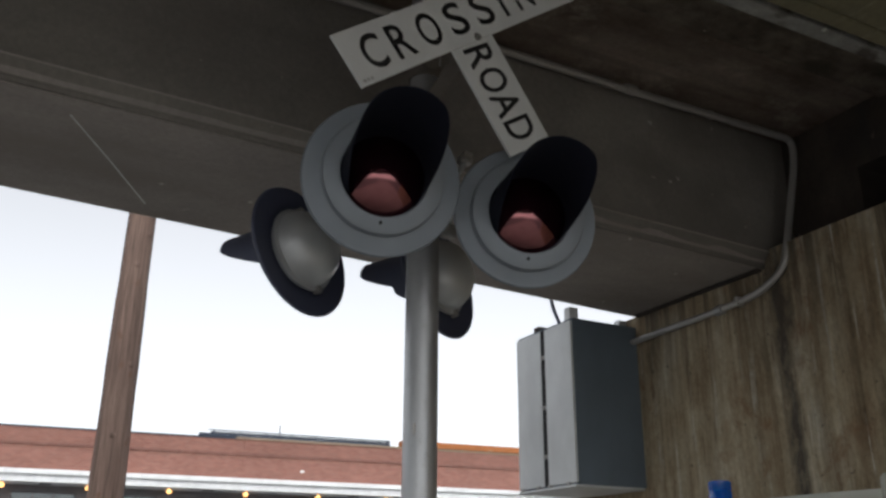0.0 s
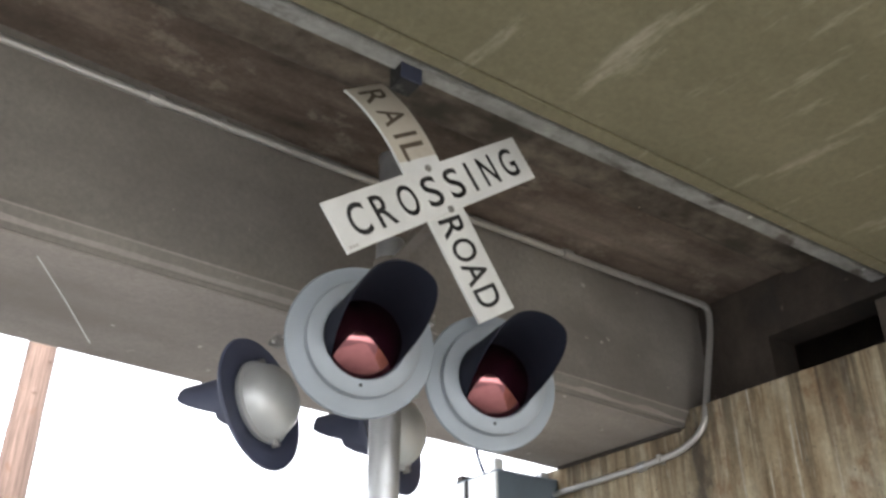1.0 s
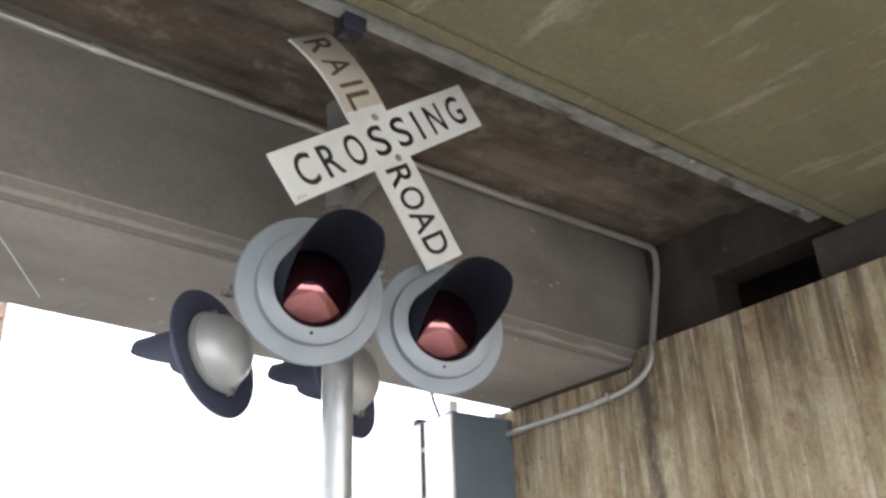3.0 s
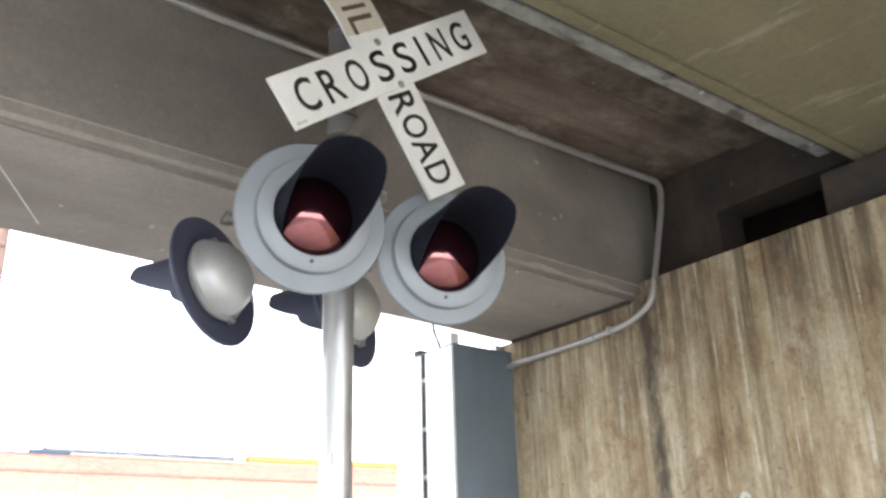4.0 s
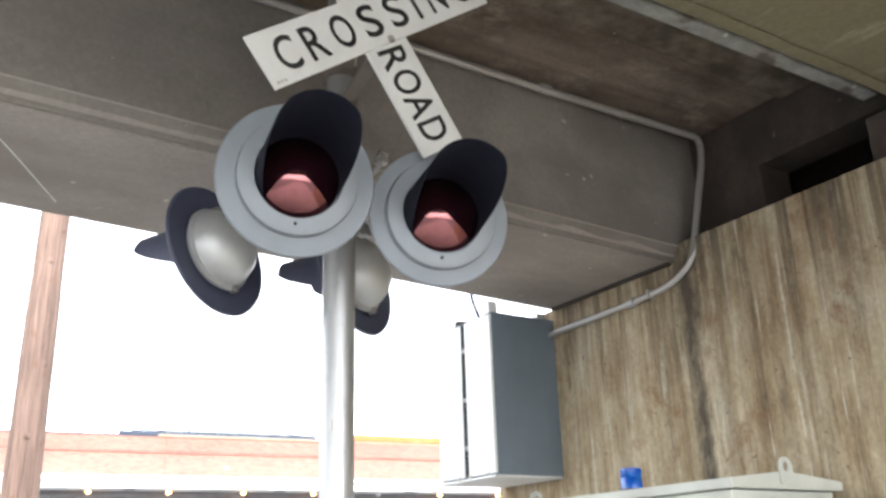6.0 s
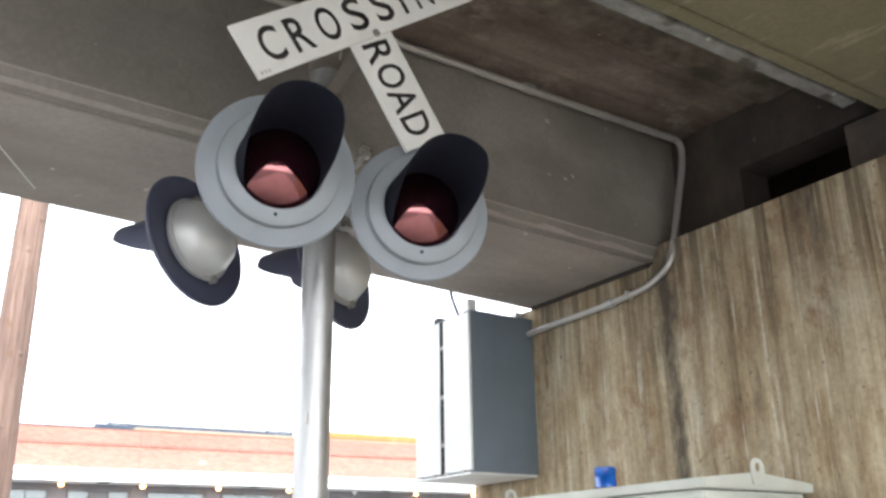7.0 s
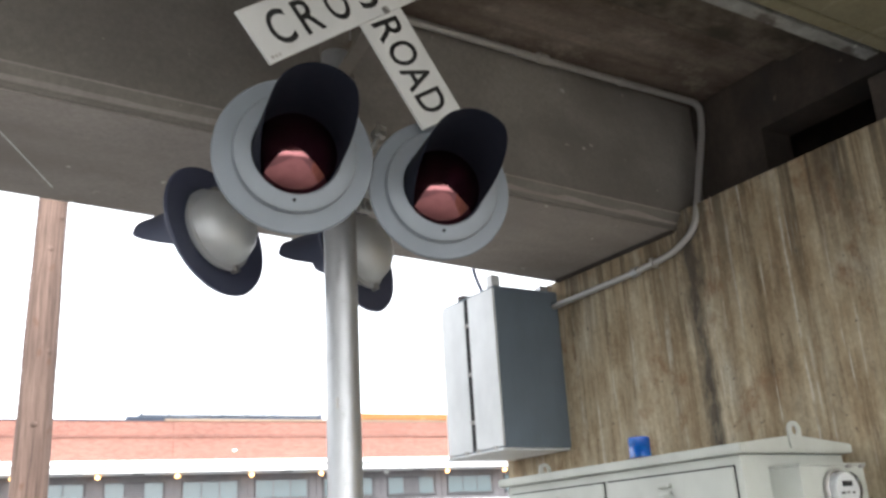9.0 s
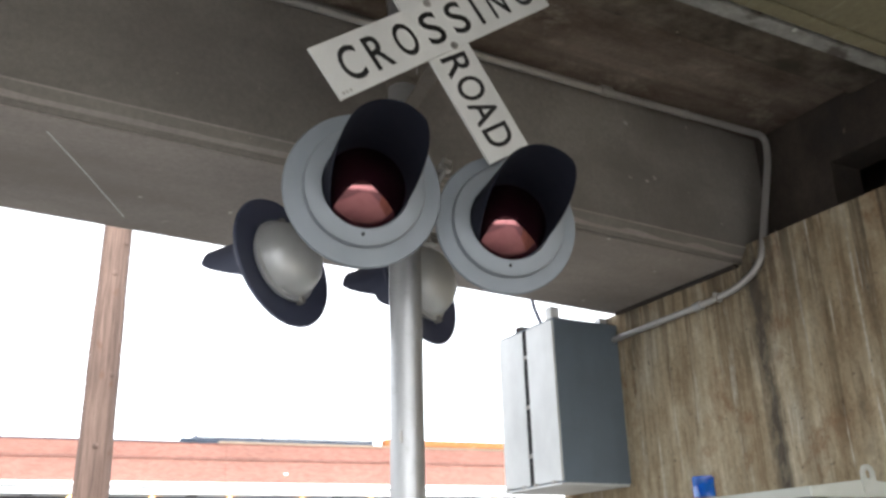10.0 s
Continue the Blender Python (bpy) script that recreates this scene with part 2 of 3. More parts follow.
def wood():
    m = Mat("weathered_pole_wood", 0.85)
    grain = m.noise(20, (1, 1, 0.05), 9, 0.7)
    big = m.noise(1.2, (1, 1, 0.35), 5, 0.6)
    knots = m.noise(5, (1, 1, 0.8), 3, 0.5, (3, 3, 3))
    c = m.ramp(grain, [(0.3, (0.05, 0.031, 0.024)), (0.5, (0.13, 0.083, 0.064)), (0.72, (0.22, 0.15, 0.118))])
    c = m.mix(c, m.ramp(big, [(0.3, grey(0.75)), (0.7, grey(1.15))]), 0.8, "MULTIPLY")
    c = m.mix(c, (0.10, 0.05, 0.03), m.ramp(knots, [(0.64, grey(0)), (0.72, grey(0.8))]))
    crack = m.noise(11, (1, 1, 0.025), 4, 0.5, (7, 2, 0))
    c = m.mix(c, (0.05, 0.03, 0.02), m.ramp(crack, [(0.66, grey(0)), (0.70, grey(1))]))
    return m.colour(c).bump(grain, 0.5, 0.01).m


def far_brick(name, tone):
    m = Mat(name, 0.9)
    n = m.t.nodes.new("ShaderNodeTexBrick")
    n.inputs["Scale"].default_value = 1.0
    n.inputs["Brick Width"].default_value, n.inputs["Row Height"].default_value = 0.22, 0.075
    n.inputs["Mortar Size"].default_value = 0.008
    n.inputs["Color1"].default_value, n.inputs["Color2"].default_value = (0.205 * tone, 0.084 * tone, 0.062 * tone, 1), (0.265 * tone, 0.116 * tone, 0.087 * tone, 1)
    n.inputs["Mortar"].default_value = (0.24, 0.15, 0.125, 1)
    turn = m.t.nodes.new("ShaderNodeMapping")
    turn.inputs["Rotation"].default_value = (radians(90), 0, 0)
    m.t.links.new(m.co, turn.inputs["Vector"])
    m.t.links.new(turn.outputs["Vector"], n.inputs["Vector"])
    blot = m.ramp(m.noise(0.35, (0.5, 1, 2), 6), [(0.3, grey(0.82)), (0.7, grey(1.12))])
    return m.colour(m.mix(n.outputs["Color"], blot, 0.9, "MULTIPLY")).m


def glow(name, c, strength):
    m = Mat(name, 0.4)
    m.colour(c)
    m.b.inputs["Emission Color"].default_value = (*c, 1)
    m.b.inputs["Emission Strength"].default_value = strength
    return m.m


def pane_glass():
    m = Mat("dark_window_glass", 0.12)
    m.colour((0.10, 0.15, 0.165))
    m.b.inputs["IOR"].default_value = 1.52
    m.b.inputs["Coat Weight"].default_value = 0.5
    return m.m


def meter_glass():
    m = Mat("clear_meter_glass", 0.03)
    m.colour((0.95, 0.97, 0.97))
    m.b.inputs["Transmission Weight"].default_value = 1.0
    m.b.inputs["IOR"].default_value = 1.2
    return m.m


MAT_RED, MAT_BLUE, MAT_WOOD, MAT_BRICK = lens_red(), lens_blue(), wood(), far_brick("red_brick_courses", 1.0)
MAT_BRICK_DARK = far_brick("dark_brick_courses", 0.72)
MAT_LAMP, MAT_PANE, MAT_METER = glow("warm_lamp_glow", (1.0, 0.55, 0.2), 3.0), pane_glass(), meter_glass()
MAT_SIDING = painted("grey_facade_siding", (0.21, 0.20, 0.21), 0.7, 0, (0.2, 0.19, 0.19), 0.3, 3)
MAT_FASCIA = painted("white_eave_paint", (0.78, 0.79, 0.79), 0.5, 0, (0.6, 0.6, 0.6), 0.3, 3)
MAT_COPING = painted("orange_coping_stone", (0.36, 0.125, 0.035), 0.8, 0, (0.6, 0.5, 0.35), 0.4, 2)
MAT_TAN = painted("pale_tan_coping_stone", (0.27, 0.20, 0.14), 0.8, 0, (0.36, 0.30, 0.24), 0.4, 2)
MAT_FRAME = painted("dark_window_frame_paint", (0.10, 0.10, 0.105), 0.5)
MAT_ROOFTOP = painted("blue_grey_panel_metal", (0.05, 0.065, 0.095), 0.75, 0.0, (0.10, 0.11, 0.14), 0.4, 3)
MAT_WHITE = painted("white_vehicle_paint", (0.75, 0.76, 0.77), 0.25, 0, (0.6, 0.6, 0.58), 0.2, 3)
MAT_ASPHALT = concrete("asphalt", (0.10, 0.10, 0.10), (0.155, 0.152, 0.145), (0.11, 0.107, 0.10), (1, 1, 1), 0.6)
MAT_PAVE = concrete("pavement_concrete", (0.30, 0.29, 0.27), (0.40, 0.385, 0.36), (0.24, 0.23, 0.21), (1, 1, 1), 0.9)


# ---- mesh helpers ----
def mesh_of(name, bm, material, smooth=None):
    bmesh.ops.recalc_face_normals(bm, faces=bm.faces)
    me = bpy.data.meshes.new(name)
    bm.to_mesh(me)
    bm.free()
    me.materials.append(material)
    if smooth:
        for p in me.polygons:
            p.use_smooth = True
        me.set_sharp_from_angle(angle=radians(smooth))
    return me


def part(name, bm, material, parent=None, label="", smooth=None):
    ob = new(name, mesh_of(name, bm, material, smooth))
    if parent:
        ob.parent = parent
    if label:
        tagged(ob, label)
    return ob


def thing(name, label, category, at=(0, 0, 0), group="", kind=""):
    ob = new(name)
    ob.location = at
    ob.empty_display_size = 0.1
    return tagged(ob, label, category, group, kind)


def box(x0, x1, y0, y1, z0, z1, bevel=0.0, bm=None, segs=2):
    own = bmesh.new()
    bmesh.ops.create_cube(own, size=1.0)
    for v in own.verts:
        v.co = ((x0 + x1) / 2 + v.co.x * (x1 - x0), (y0 + y1) / 2 + v.co.y * (y1 - y0), (z0 + z1) / 2 + v.co.z * (z1 - z0))
    if bevel:
        bmesh.ops.bevel(own, geom=own.edges[:], offset=bevel, segments=segs, affect="EDGES", profile=0.6)
    return joined(bm, own)


def joined(bm, own):
    if bm is None:
        return own
    me = bpy.data.meshes.new("tmp")
    own.to_mesh(me)
    own.free()
    bm.from_mesh(me)
    bpy.data.meshes.remove(me)
    return bm


def tube(points, radius, segs=16, bm=None, caps=True):
    """A pipe along points; radius is one number or one for each point."""
    own = bmesh.new()
    pts = [Vector(p) for p in points]
    radii = radius if isinstance(radius, (list, tuple)) else [radius] * len(pts)
    rings, side = [], None
    for i, p in enumerate(pts):
        d = (pts[min(i + 1, len(pts) - 1)] - pts[max(i - 1, 0)]).normalized()
        if side is None:
            side = d.orthogonal().normalized()
        side = (side - d * side.dot(d)).normalized()
        up = d.cross(side)
        rings.append([own.verts.new(p + radii[i] * (math.cos(a) * side + math.sin(a) * up)) for a in (2 * math.pi * k / segs for k in range(segs))])
    for a, b in zip(rings, rings[1:]):
        for k in range(segs):
            own.faces.new((a[k], a[(k + 1) % segs], b[(k + 1) % segs], b[k]))
    if caps:
        own.faces.new(rings[0])
        own.faces.new(rings[-1])
    return joined(bm, own)


def rounded(points, radius=0.08, steps=5):
    """The points of a path with its inner corners rounded."""
    pts = [Vector(p) for p in points]
    out = [pts[0]]
    for a, b, c in zip(pts, pts[1:], pts[2:]):
        r = min(radius, (a - b).length * 0.45, (c - b).length * 0.45)
        p, q = b + (a - b).normalized() * r, b + (c - b).normalized() * r
        for k in range(steps + 1):
            t = k / steps
            out.append((1 - t) ** 2 * p + 2 * t * (1 - t) * b + t * t * q)
    return out + [pts[-1]]


def lathe(profile, segs=48, bm=None):
    """A turned shape round the y axis from (radius, y) pairs."""
    own = bmesh.new()
    rings = []
    for r, y in profile:
        if r < 1e-5:
            rings.append([own.verts.new((0, y, 0))])
        else:
            rings.append([own.verts.new((r * math.cos(a), y, r * math.sin(a))) for a in (2 * math.pi * k / segs for k in range(segs))])
    for a, b in zip(rings, rings[1:]):
        for k in range(segs):
            n = (k + 1) % segs
            if len(a) == 1 and len(b) > 1:
                own.faces.new((a[0], b[n], b[k]))
            elif len(b) == 1 and len(a) > 1:
                own.faces.new((a[k], a[n], b[0]))
            elif len(a) > 1:
                own.faces.new((a[k], a[n], b[n], b[k]))
    return joined(bm, own)


def prism(profile, x0, x1, warp=None, steps=1, bm=None):
    """A profile of (y, z) corners drawn out along x; warp(x, y, z) may move its points."""
    own = bmesh.new()
    rows = []
    for i in range(steps + 1):
        x = x0 + (x1 - x0) * i / steps
        rows.append([own.verts.new(warp(x, y, z) if warp else (x, y, z)) for y, z in profile])
    n = len(profile)
    for a, b in zip(rows, rows[1:]):
        for k in range(n):
            own.faces.new((a[k], a[(k + 1) % n], b[(k + 1) % n], b[k]))
    own.faces.new(rows[0])
    own.faces.new(rows[-1])
    return joined(bm, own)


def structure(name, bm, material, label, category, smooth=None):
    return tagged(part(name, bm, material, None, "", smooth), label, category, "", "structure")


# ---- the large structure ----
WALL_X, SEAT_Z, WALL_TOP, DECK_Z = 2.84, 3.275, 3.39, 4.20


def skew(x, y, z):
    return (x, y + x * (0.045 + 0.032 * (y - 0.95) / 1.25), z)


def counter_skew(x, y, z):
    return (x, y - 0.006 * (x - 1.0), z)


def strip(x0, x1, y0, y1, z0, z1):
    c = 0.006
    return prism([(y0, z0 + c), (y0 + c, z0), (y1 - c, z0), (y1, z0 + c), (y1, z1), (y0, z1)], x0, x1, counter_skew, 8)


structure("ground", box(-300, 300, -300, 400, -0.5, 0.0), MAT_ASPHALT, "grey asphalt ground that runs out to the horizon", "ground")
# Out of view; added wide and pale to throw light up under the bridge.
structure("pavement", box(-6.5, 2.84, -45, 3.6, 0.004, 0.15, 0.01), MAT_PAVE, "unseen pale concrete pavement, widened to bounce light under the bridge", "pavement")

wall_profile = [(-7, 0.0), (3.2, 0.0), (3.2, SEAT_Z), (1.13, SEAT_Z), (1.12, WALL_TOP), (-7, WALL_TOP)]
structure("wall_east", prism(wall_profile, WALL_X, 4.4), MAT_WALL, "streaked brown and grey board-marked concrete abutment wall", "wall")

girder = [(0.955, 3.365), (1.005, 3.302), (1.012, 3.302), (1.018, 3.287), (2.20, 3.287), (2.225, 3.31), (2.225, 5.1), (0.955, 5.1)]
structure("beam_outer", prism(girder, -9, 4.4, skew, 24), MAT_FACE, "outer concrete bridge girder with a chamfered lower edge", "bridge beam")
soffit = [(1.035, 3.281), (2.19, 3.281), (2.19, 3.2865), (1.035, 3.2865)]
structure("trim_soffit", prism(soffit, -9, 3.55, skew, 24), MAT_SOFFIT, "brownish concrete underside of the outer girder", "bridge soffit")
ledge = [(0.950, 3.372), (1.000, 3.308), (1.003, 3.311), (0.954, 3.376)]
structure("trim_ledge", prism(ledge, -9, 3.5, skew, 24), MAT_SOFFIT, "pale chamfered ledge along the girder's lower edge", "bridge trim")
structure("trim_seam", tube([(-1.26, 1.12, 3.281), (-1.05, 1.49, 3.281), (-0.80, 1.955, 3.281)], 0.0035, 6), MAT_FASCIA, "pale mineral seam under the outer girder", "seam")
# Dark strip laid in for the shaded, rusty gap under the girder.
structure("trim_gap_strip", box(2.80, 3.5, 1.16, 2.36, 3.262, 3.2795, 0.004), MAT_DARK, "dark strip for the shaded, rusty gap between girder and wall", "bearing")
structure("deck", box(-9, 4.4, -5.2, 1.6, DECK_Z, 4.6), MAT_DECK, "stained brown concrete deck underside", "bridge deck")
haunch = [(-0.6, DECK_Z - 0.004), (-0.6, 4.16), (0.30, 4.16), (0.335, 4.168), (0.355, DECK_Z - 0.004)]
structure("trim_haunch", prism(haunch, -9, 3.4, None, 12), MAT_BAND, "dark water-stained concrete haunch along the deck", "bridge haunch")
structure("beam_inner", strip(-9, 3.3, -2.6, -0.47, 3.712, DECK_Z - 0.006), MAT_OLIVE, "olive-grey concrete inner bridge beam", "bridge beam")
structure("beam_inner_edge_strip", strip(-9, 3.3, -0.541, -0.465, 3.70, 3.711), MAT_OLIVE, "olive-grey concrete strip along the inner beam's edge", "bridge beam")
structure("beam_inner_soffit", strip(-9, 3.3, -2.6, -0.551, 3.70, 3.711), MAT_OLIVE, "olive-grey concrete underside of the inner beam", "bridge soffit")
structure("trim_lip", strip(-9, 2.99, -0.325, -0.235, 3.83, 3.88), MAT_LIP, "pale chipped concrete lip along the inner beam", "bridge lip")
structure("beam_rear", box(-9, 3.6, -5.2, -4.2, 3.5, DECK_Z - 0.006), MAT_FACE, "concrete bridge beam on the far edge of the deck", "bridge beam")

# Diaphragm, block and backing are darkened to carry the recess's shade.
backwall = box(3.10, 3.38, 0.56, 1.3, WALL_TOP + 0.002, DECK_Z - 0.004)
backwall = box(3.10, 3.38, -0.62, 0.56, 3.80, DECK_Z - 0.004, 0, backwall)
structure("wall_end_diaphragm", backwall, MAT_DARK, "concrete end diaphragm above the abutment, recess shade painted in dark", "wall")
structure("wall_bearing_block", box(2.93, 3.6, -3.5, -0.27, WALL_TOP + 0.002, 3.69, 0.01), MAT_DARK, "grey concrete bearing block under the inner beam, darkened for shade", "bearing block")
structure("wall_backing", box(4.1, 4.35, -5.2, 3.2, WALL_TOP + 0.002, DECK_Z - 0.004), MAT_DARK, "concrete back wall behind the bearings, darkened for recess shade", "wall")


# ---- the crossing signal ----
SIGN_AT = Vector((0.041, -0.02, 3.510))
TILT_SIGN = radians(36.4)
HALF, WIDE = 0.598, 0.1105
U = Vector((math.cos(TILT_SIGN), 0, math.sin(TILT_SIGN)))
V = Vector((math.sin(TILT_SIGN), 0, -math.cos(TILT_SIGN)))
LEAN_ROAD = radians(33.0)
RU, RV = Vector((math.cos(LEAN_ROAD), 0, math.sin(LEAN_ROAD))), Vector((math.sin(LEAN_ROAD), 0, -math.cos(LEAN_ROAD)))


def blade_point(a, b, y, along, across, bent):
    """A point of a blade: a metres along it, b across it, with the bent end curling back."""
    back = 0.55 * max(0.0, -a - 0.17) ** 2 if bent else 0.0
    return SIGN_AT + along * (a + 0.35 * back) + across * b + Vector((-0.02 if bent else 0.0, y + back, 0))


def sign_blade(name, along, across, y, bent, material, parent, label):
    bm = bmesh.new()
    na, nb = 40, 4
    rows = [[[bm.verts.new(blade_point(-HALF + 2 * HALF * i / na, -WIDE + 2 * WIDE * j / nb, y + dy, along, across, bent)) for j in range(nb + 1)] for i in range(na + 1)] for dy in (0.0, 0.012)]
    for k in range(2):
        for i in range(na):
            for j in range(nb):
                bm.faces.new((rows[k][i][j], rows[k][i + 1][j], rows[k][i + 1][j + 1], rows[k][i][j + 1]))
    for i in range(na):
        for j in (0, nb):
            bm.faces.new((rows[0][i][j], rows[0][i + 1][j], rows[1][i + 1][j], rows[1][i][j]))
    for j in range(nb):
        for i in (0, na):
            bm.faces.new((rows[0][i][j], rows[0][i][j + 1], rows[1][i][j + 1], rows[1][i][j]))
    return part(name, bm, material, parent, label, 40)


def lettering(letters, along, across, y, height, bent, material, parent):
    """Letters set along a blade, each with its middle in metres from the blade's middle and its width; one mesh a word."""
    word = bmesh.new()
    for text, middle, width in letters:
        cu = bpy.data.curves.new("letter", "FONT")
        cu.body, cu.size, cu.resolution_u, cu.offset = text, 1.0, 5, 0.012
        tmp = new("letter", cu)
        me = bpy.data.meshes.new_from_object(tmp.evaluated_get(bpy.context.evaluated_depsgraph_get()))
        bpy.data.objects.remove(tmp)
        bm = bmesh.new()
        bm.from_mesh(me)
        xs, ys = [v.co.x for v in bm.verts], [v.co.y for v in bm.verts]
        x0, x1, y0, y1 = min(xs), max(xs), min(ys), max(ys)
        for v in bm.verts:
            a = middle + ((v.co.x - x0) / (x1 - x0) - 0.5) * width
            b = ((v.co.y - y0) / (y1 - y0) - 0.5) * height
            v.co = blade_point(a, b, y, along, across, bent)
        joined(word, bm)
    return part("lettering", word, material, parent, "black capital letters" if material is MAT_LETTER else "faded capital letters")


crossbuck = thing("crossbuck_sign", "white crossed-blade railroad crossing sign with black letters, one end bent back", "sign")
cross_blade = sign_blade("blade", U, -V, 0.0, False, MAT_SIGN, crossbuck, "white blade with black lettering")
road_blade = sign_blade("blade", RV, RU, 0.016, True, MAT_SIGN, crossbuck, "white blade with a yellowed end bent backwards")
lettering((("C", -0.474, 0.096), ("R", -0.338, 0.094), ("O", -0.194, 0.102), ("S", -0.047, 0.094), ("S", 0.097, 0.094), ("I", 0.208, 0.021), ("N", 0.330, 0.096), ("G", 0.476, 0.098)), U, -V, -0.0015, 0.140, False, MAT_LETTER, cross_blade)
lettering((("R", 0.185, 0.092), ("O", 0.292, 0.104), ("A", 0.400, 0.102), ("D", 0.510, 0.092)), RV, RU, 0.0142, 0.134, True, MAT_LETTER, road_blade)
lettering((("R", -0.515, 0.092), ("A", -0.375, 0.102), ("I", -0.268, 0.021), ("L", -0.185, 0.082)), RV, RU, 0.0142, 0.134, True, MAT_LETTER_OLD, road_blade)
bm = bmesh.new()
n = 14
for i in range(n + 1):
    for j in (0, 1):
        bm.verts.new(blade_point(-0.5975 + 0.45 * i / n, -0.1102 + 0.2204 * j, 0.0152, RV, RU, True))
bm.verts.ensure_lookup_table()
for i in range(n):
    bm.faces.new((bm.verts[2 * i], bm.verts[2 * i + 1], bm.verts[2 * i + 3], bm.verts[2 * i + 2]))
part("faded_sheeting", bm, MAT_SIGN_OLD, road_blade, "yellowed reflective sheeting", 40)
for k in range(3):
    p = blade_point(-0.575 + 0.017 * k, -0.092, -0.0012, U, -V, False)
    bm = box(-0.005, 0.005, -0.0003, 0.0003, -0.006, 0.006)
    bmesh.ops.rotate(bm, verts=bm.verts, cent=(0, 0, 0), matrix=Matrix.Rotation(-TILT_SIGN, 3, "Y"))
    bmesh.ops.translate(bm, verts=bm.verts, vec=p)
    part("maker_mark", bm, MAT_CONDUIT, cross_blade, "small grey marking")
for a, b in ((0.0, -0.10), (0.0, 0.10)):
    p = blade_point(a, b, -0.004, U, -V, False)
    bolt = lathe([(0, -0.008), (0.009, -0.007), (0.012, 0.0), (0.017, 0.001), (0.017, 0.004)], 12)
    bmesh.ops.translate(bolt, verts=bolt.verts, vec=p)
    part("bolt", bolt, MAT_STEEL, crossbuck, "", 40)
for side in (-1, 1):
    p = blade_point(0.0, side * 0.10, 0.03, U, -V, False)
    arm = bmesh.new()
    ends = []
    for x, y, z in ((p.x, p.y, p.z), (p.x, p.y + 0.05, p.z), (0.135, 0.452, p.z - 0.03)):
        ends.append([arm.verts.new((x + dx, y, z + dz)) for dx, dz in ((-0.032, -0.004), (0.032, -0.004), (0.032, 0.004), (-0.032, 0.004))])
    for lo, hi in zip(ends, ends[1:]):
        for k in range(4):
            arm.faces.new((lo[k], lo[(k + 1) % 4], hi[(k + 1) % 4], hi[k]))
    arm.faces.new(ends[0])
    arm.faces.new(ends[-1])
    part("bracket_arm", arm, MAT_BRACKET, crossbuck, "flat steel bracket arm")
    part("mast_band", tube([(0.145, 0.53, p.z - 0.06), (0.145, 0.53, p.z - 0.005)], 0.078, 32), MAT_BRACKET, crossbuck, "steel band round the mast", 40)

MAST_X, MAST_Y = 0.145, 0.53
signal = thing("crossing_signal_mast", "galvanised steel signal mast with crossarms for flashing lights", "signal mast", (MAST_X, MAST_Y, 0.15))
pole = tube([(0, 0, 0.0), (0, 0, 3.84)], 0.068, 40)
part("mast_pole", pole, MAT_GALV, signal, "", 40)
part("base_flange", box(-0.18, 0.18, -0.18, 0.18, 0, 0.05, 0.01), MAT_GALV, signal)
part("mast_cap", tube([(0, 0, 3.84), (0, 0, 3.865), (0, 0, 3.885)], [0.072, 0.072, 0.035], 32), MAT_GALV, signal, "", 40)
part("crossarm", tube([(-0.39, -0.12, 2.76), (0.21, -0.12, 2.74)], 0.028, 20), MAT_GALV, signal, "", 40)
part("rear_arm", tube([(-0.34, 0.13, 2.82), (0.20, 0.13, 2.80)], 0.026, 20), MAT_GALV, signal, "", 40)
part("junction_box", box(-0.075, 0.075, -0.13, 0.14, 2.72, 2.86, 0.02), MAT_SILVER, signal, "grey cast junction box", 40)
part("mast_clamp", tube([(0, 0, 2.80), (0, 0, 2.86)], 0.078, 32), MAT_GALV, signal, "", 40)
part("scuff", box(-0.058, -0.046, -0.056, -0.044, 1.79, 1.835, 0.004), MAT_CONDUIT, signal, "dark scuff on the galvanised steel")
part("cable_elbow", tube(rounded([(0.02, -0.06, 2.88), (0.11, -0.10, 2.90), (0.14, -0.11, 2.955)], 0.04), 0.012, 10), MAT_GALV, signal, "", 40)


def hood(radius, length, rise, cut, material, parent, thick=0.004):
    """The hood over a lens: a tube open below, long on top and cut back on a slant at its sides, pointing to -y."""
    bm = bmesh.new()
    n, m = 64, 10
    shells = []
    for r in (radius, radius + thick):
        grid = []
        for k in range(n + 1):
            a = radians(-40) + radians(260) * k / n
            up = min(1.0, max(0.0, (math.sin(a) + 0.62) / cut))
            reach = 0.008 + (length - 0.008) * (1 - (1 - up) ** 1.5)
            grid.append([bm.verts.new(((r - 0.002 * j / m) * math.cos(a), -reach * j / m, (r - 0.002 * j / m) * math.sin(a) + rise * (reach / length) * j / m)) for j in range(m + 1)])
        shells.append(grid)
    for grid in shells:
        for k in range(n):
            for j in range(m):
                bm.faces.new((grid[k][j], grid[k + 1][j], grid[k + 1][j + 1], grid[k][j + 1]))
    a, b = shells
    for k in range(n):
        bm.faces.new((a[k][m], a[k + 1][m], b[k + 1][m], b[k][m]))
    for k in (0, n):
        for j in range(m):
            bm.faces.new((a[k][j], a[k][j + 1], b[k][j + 1], b[k][j]))
    return part("hood", bm, material, parent, "black sheet-metal hood", 60)


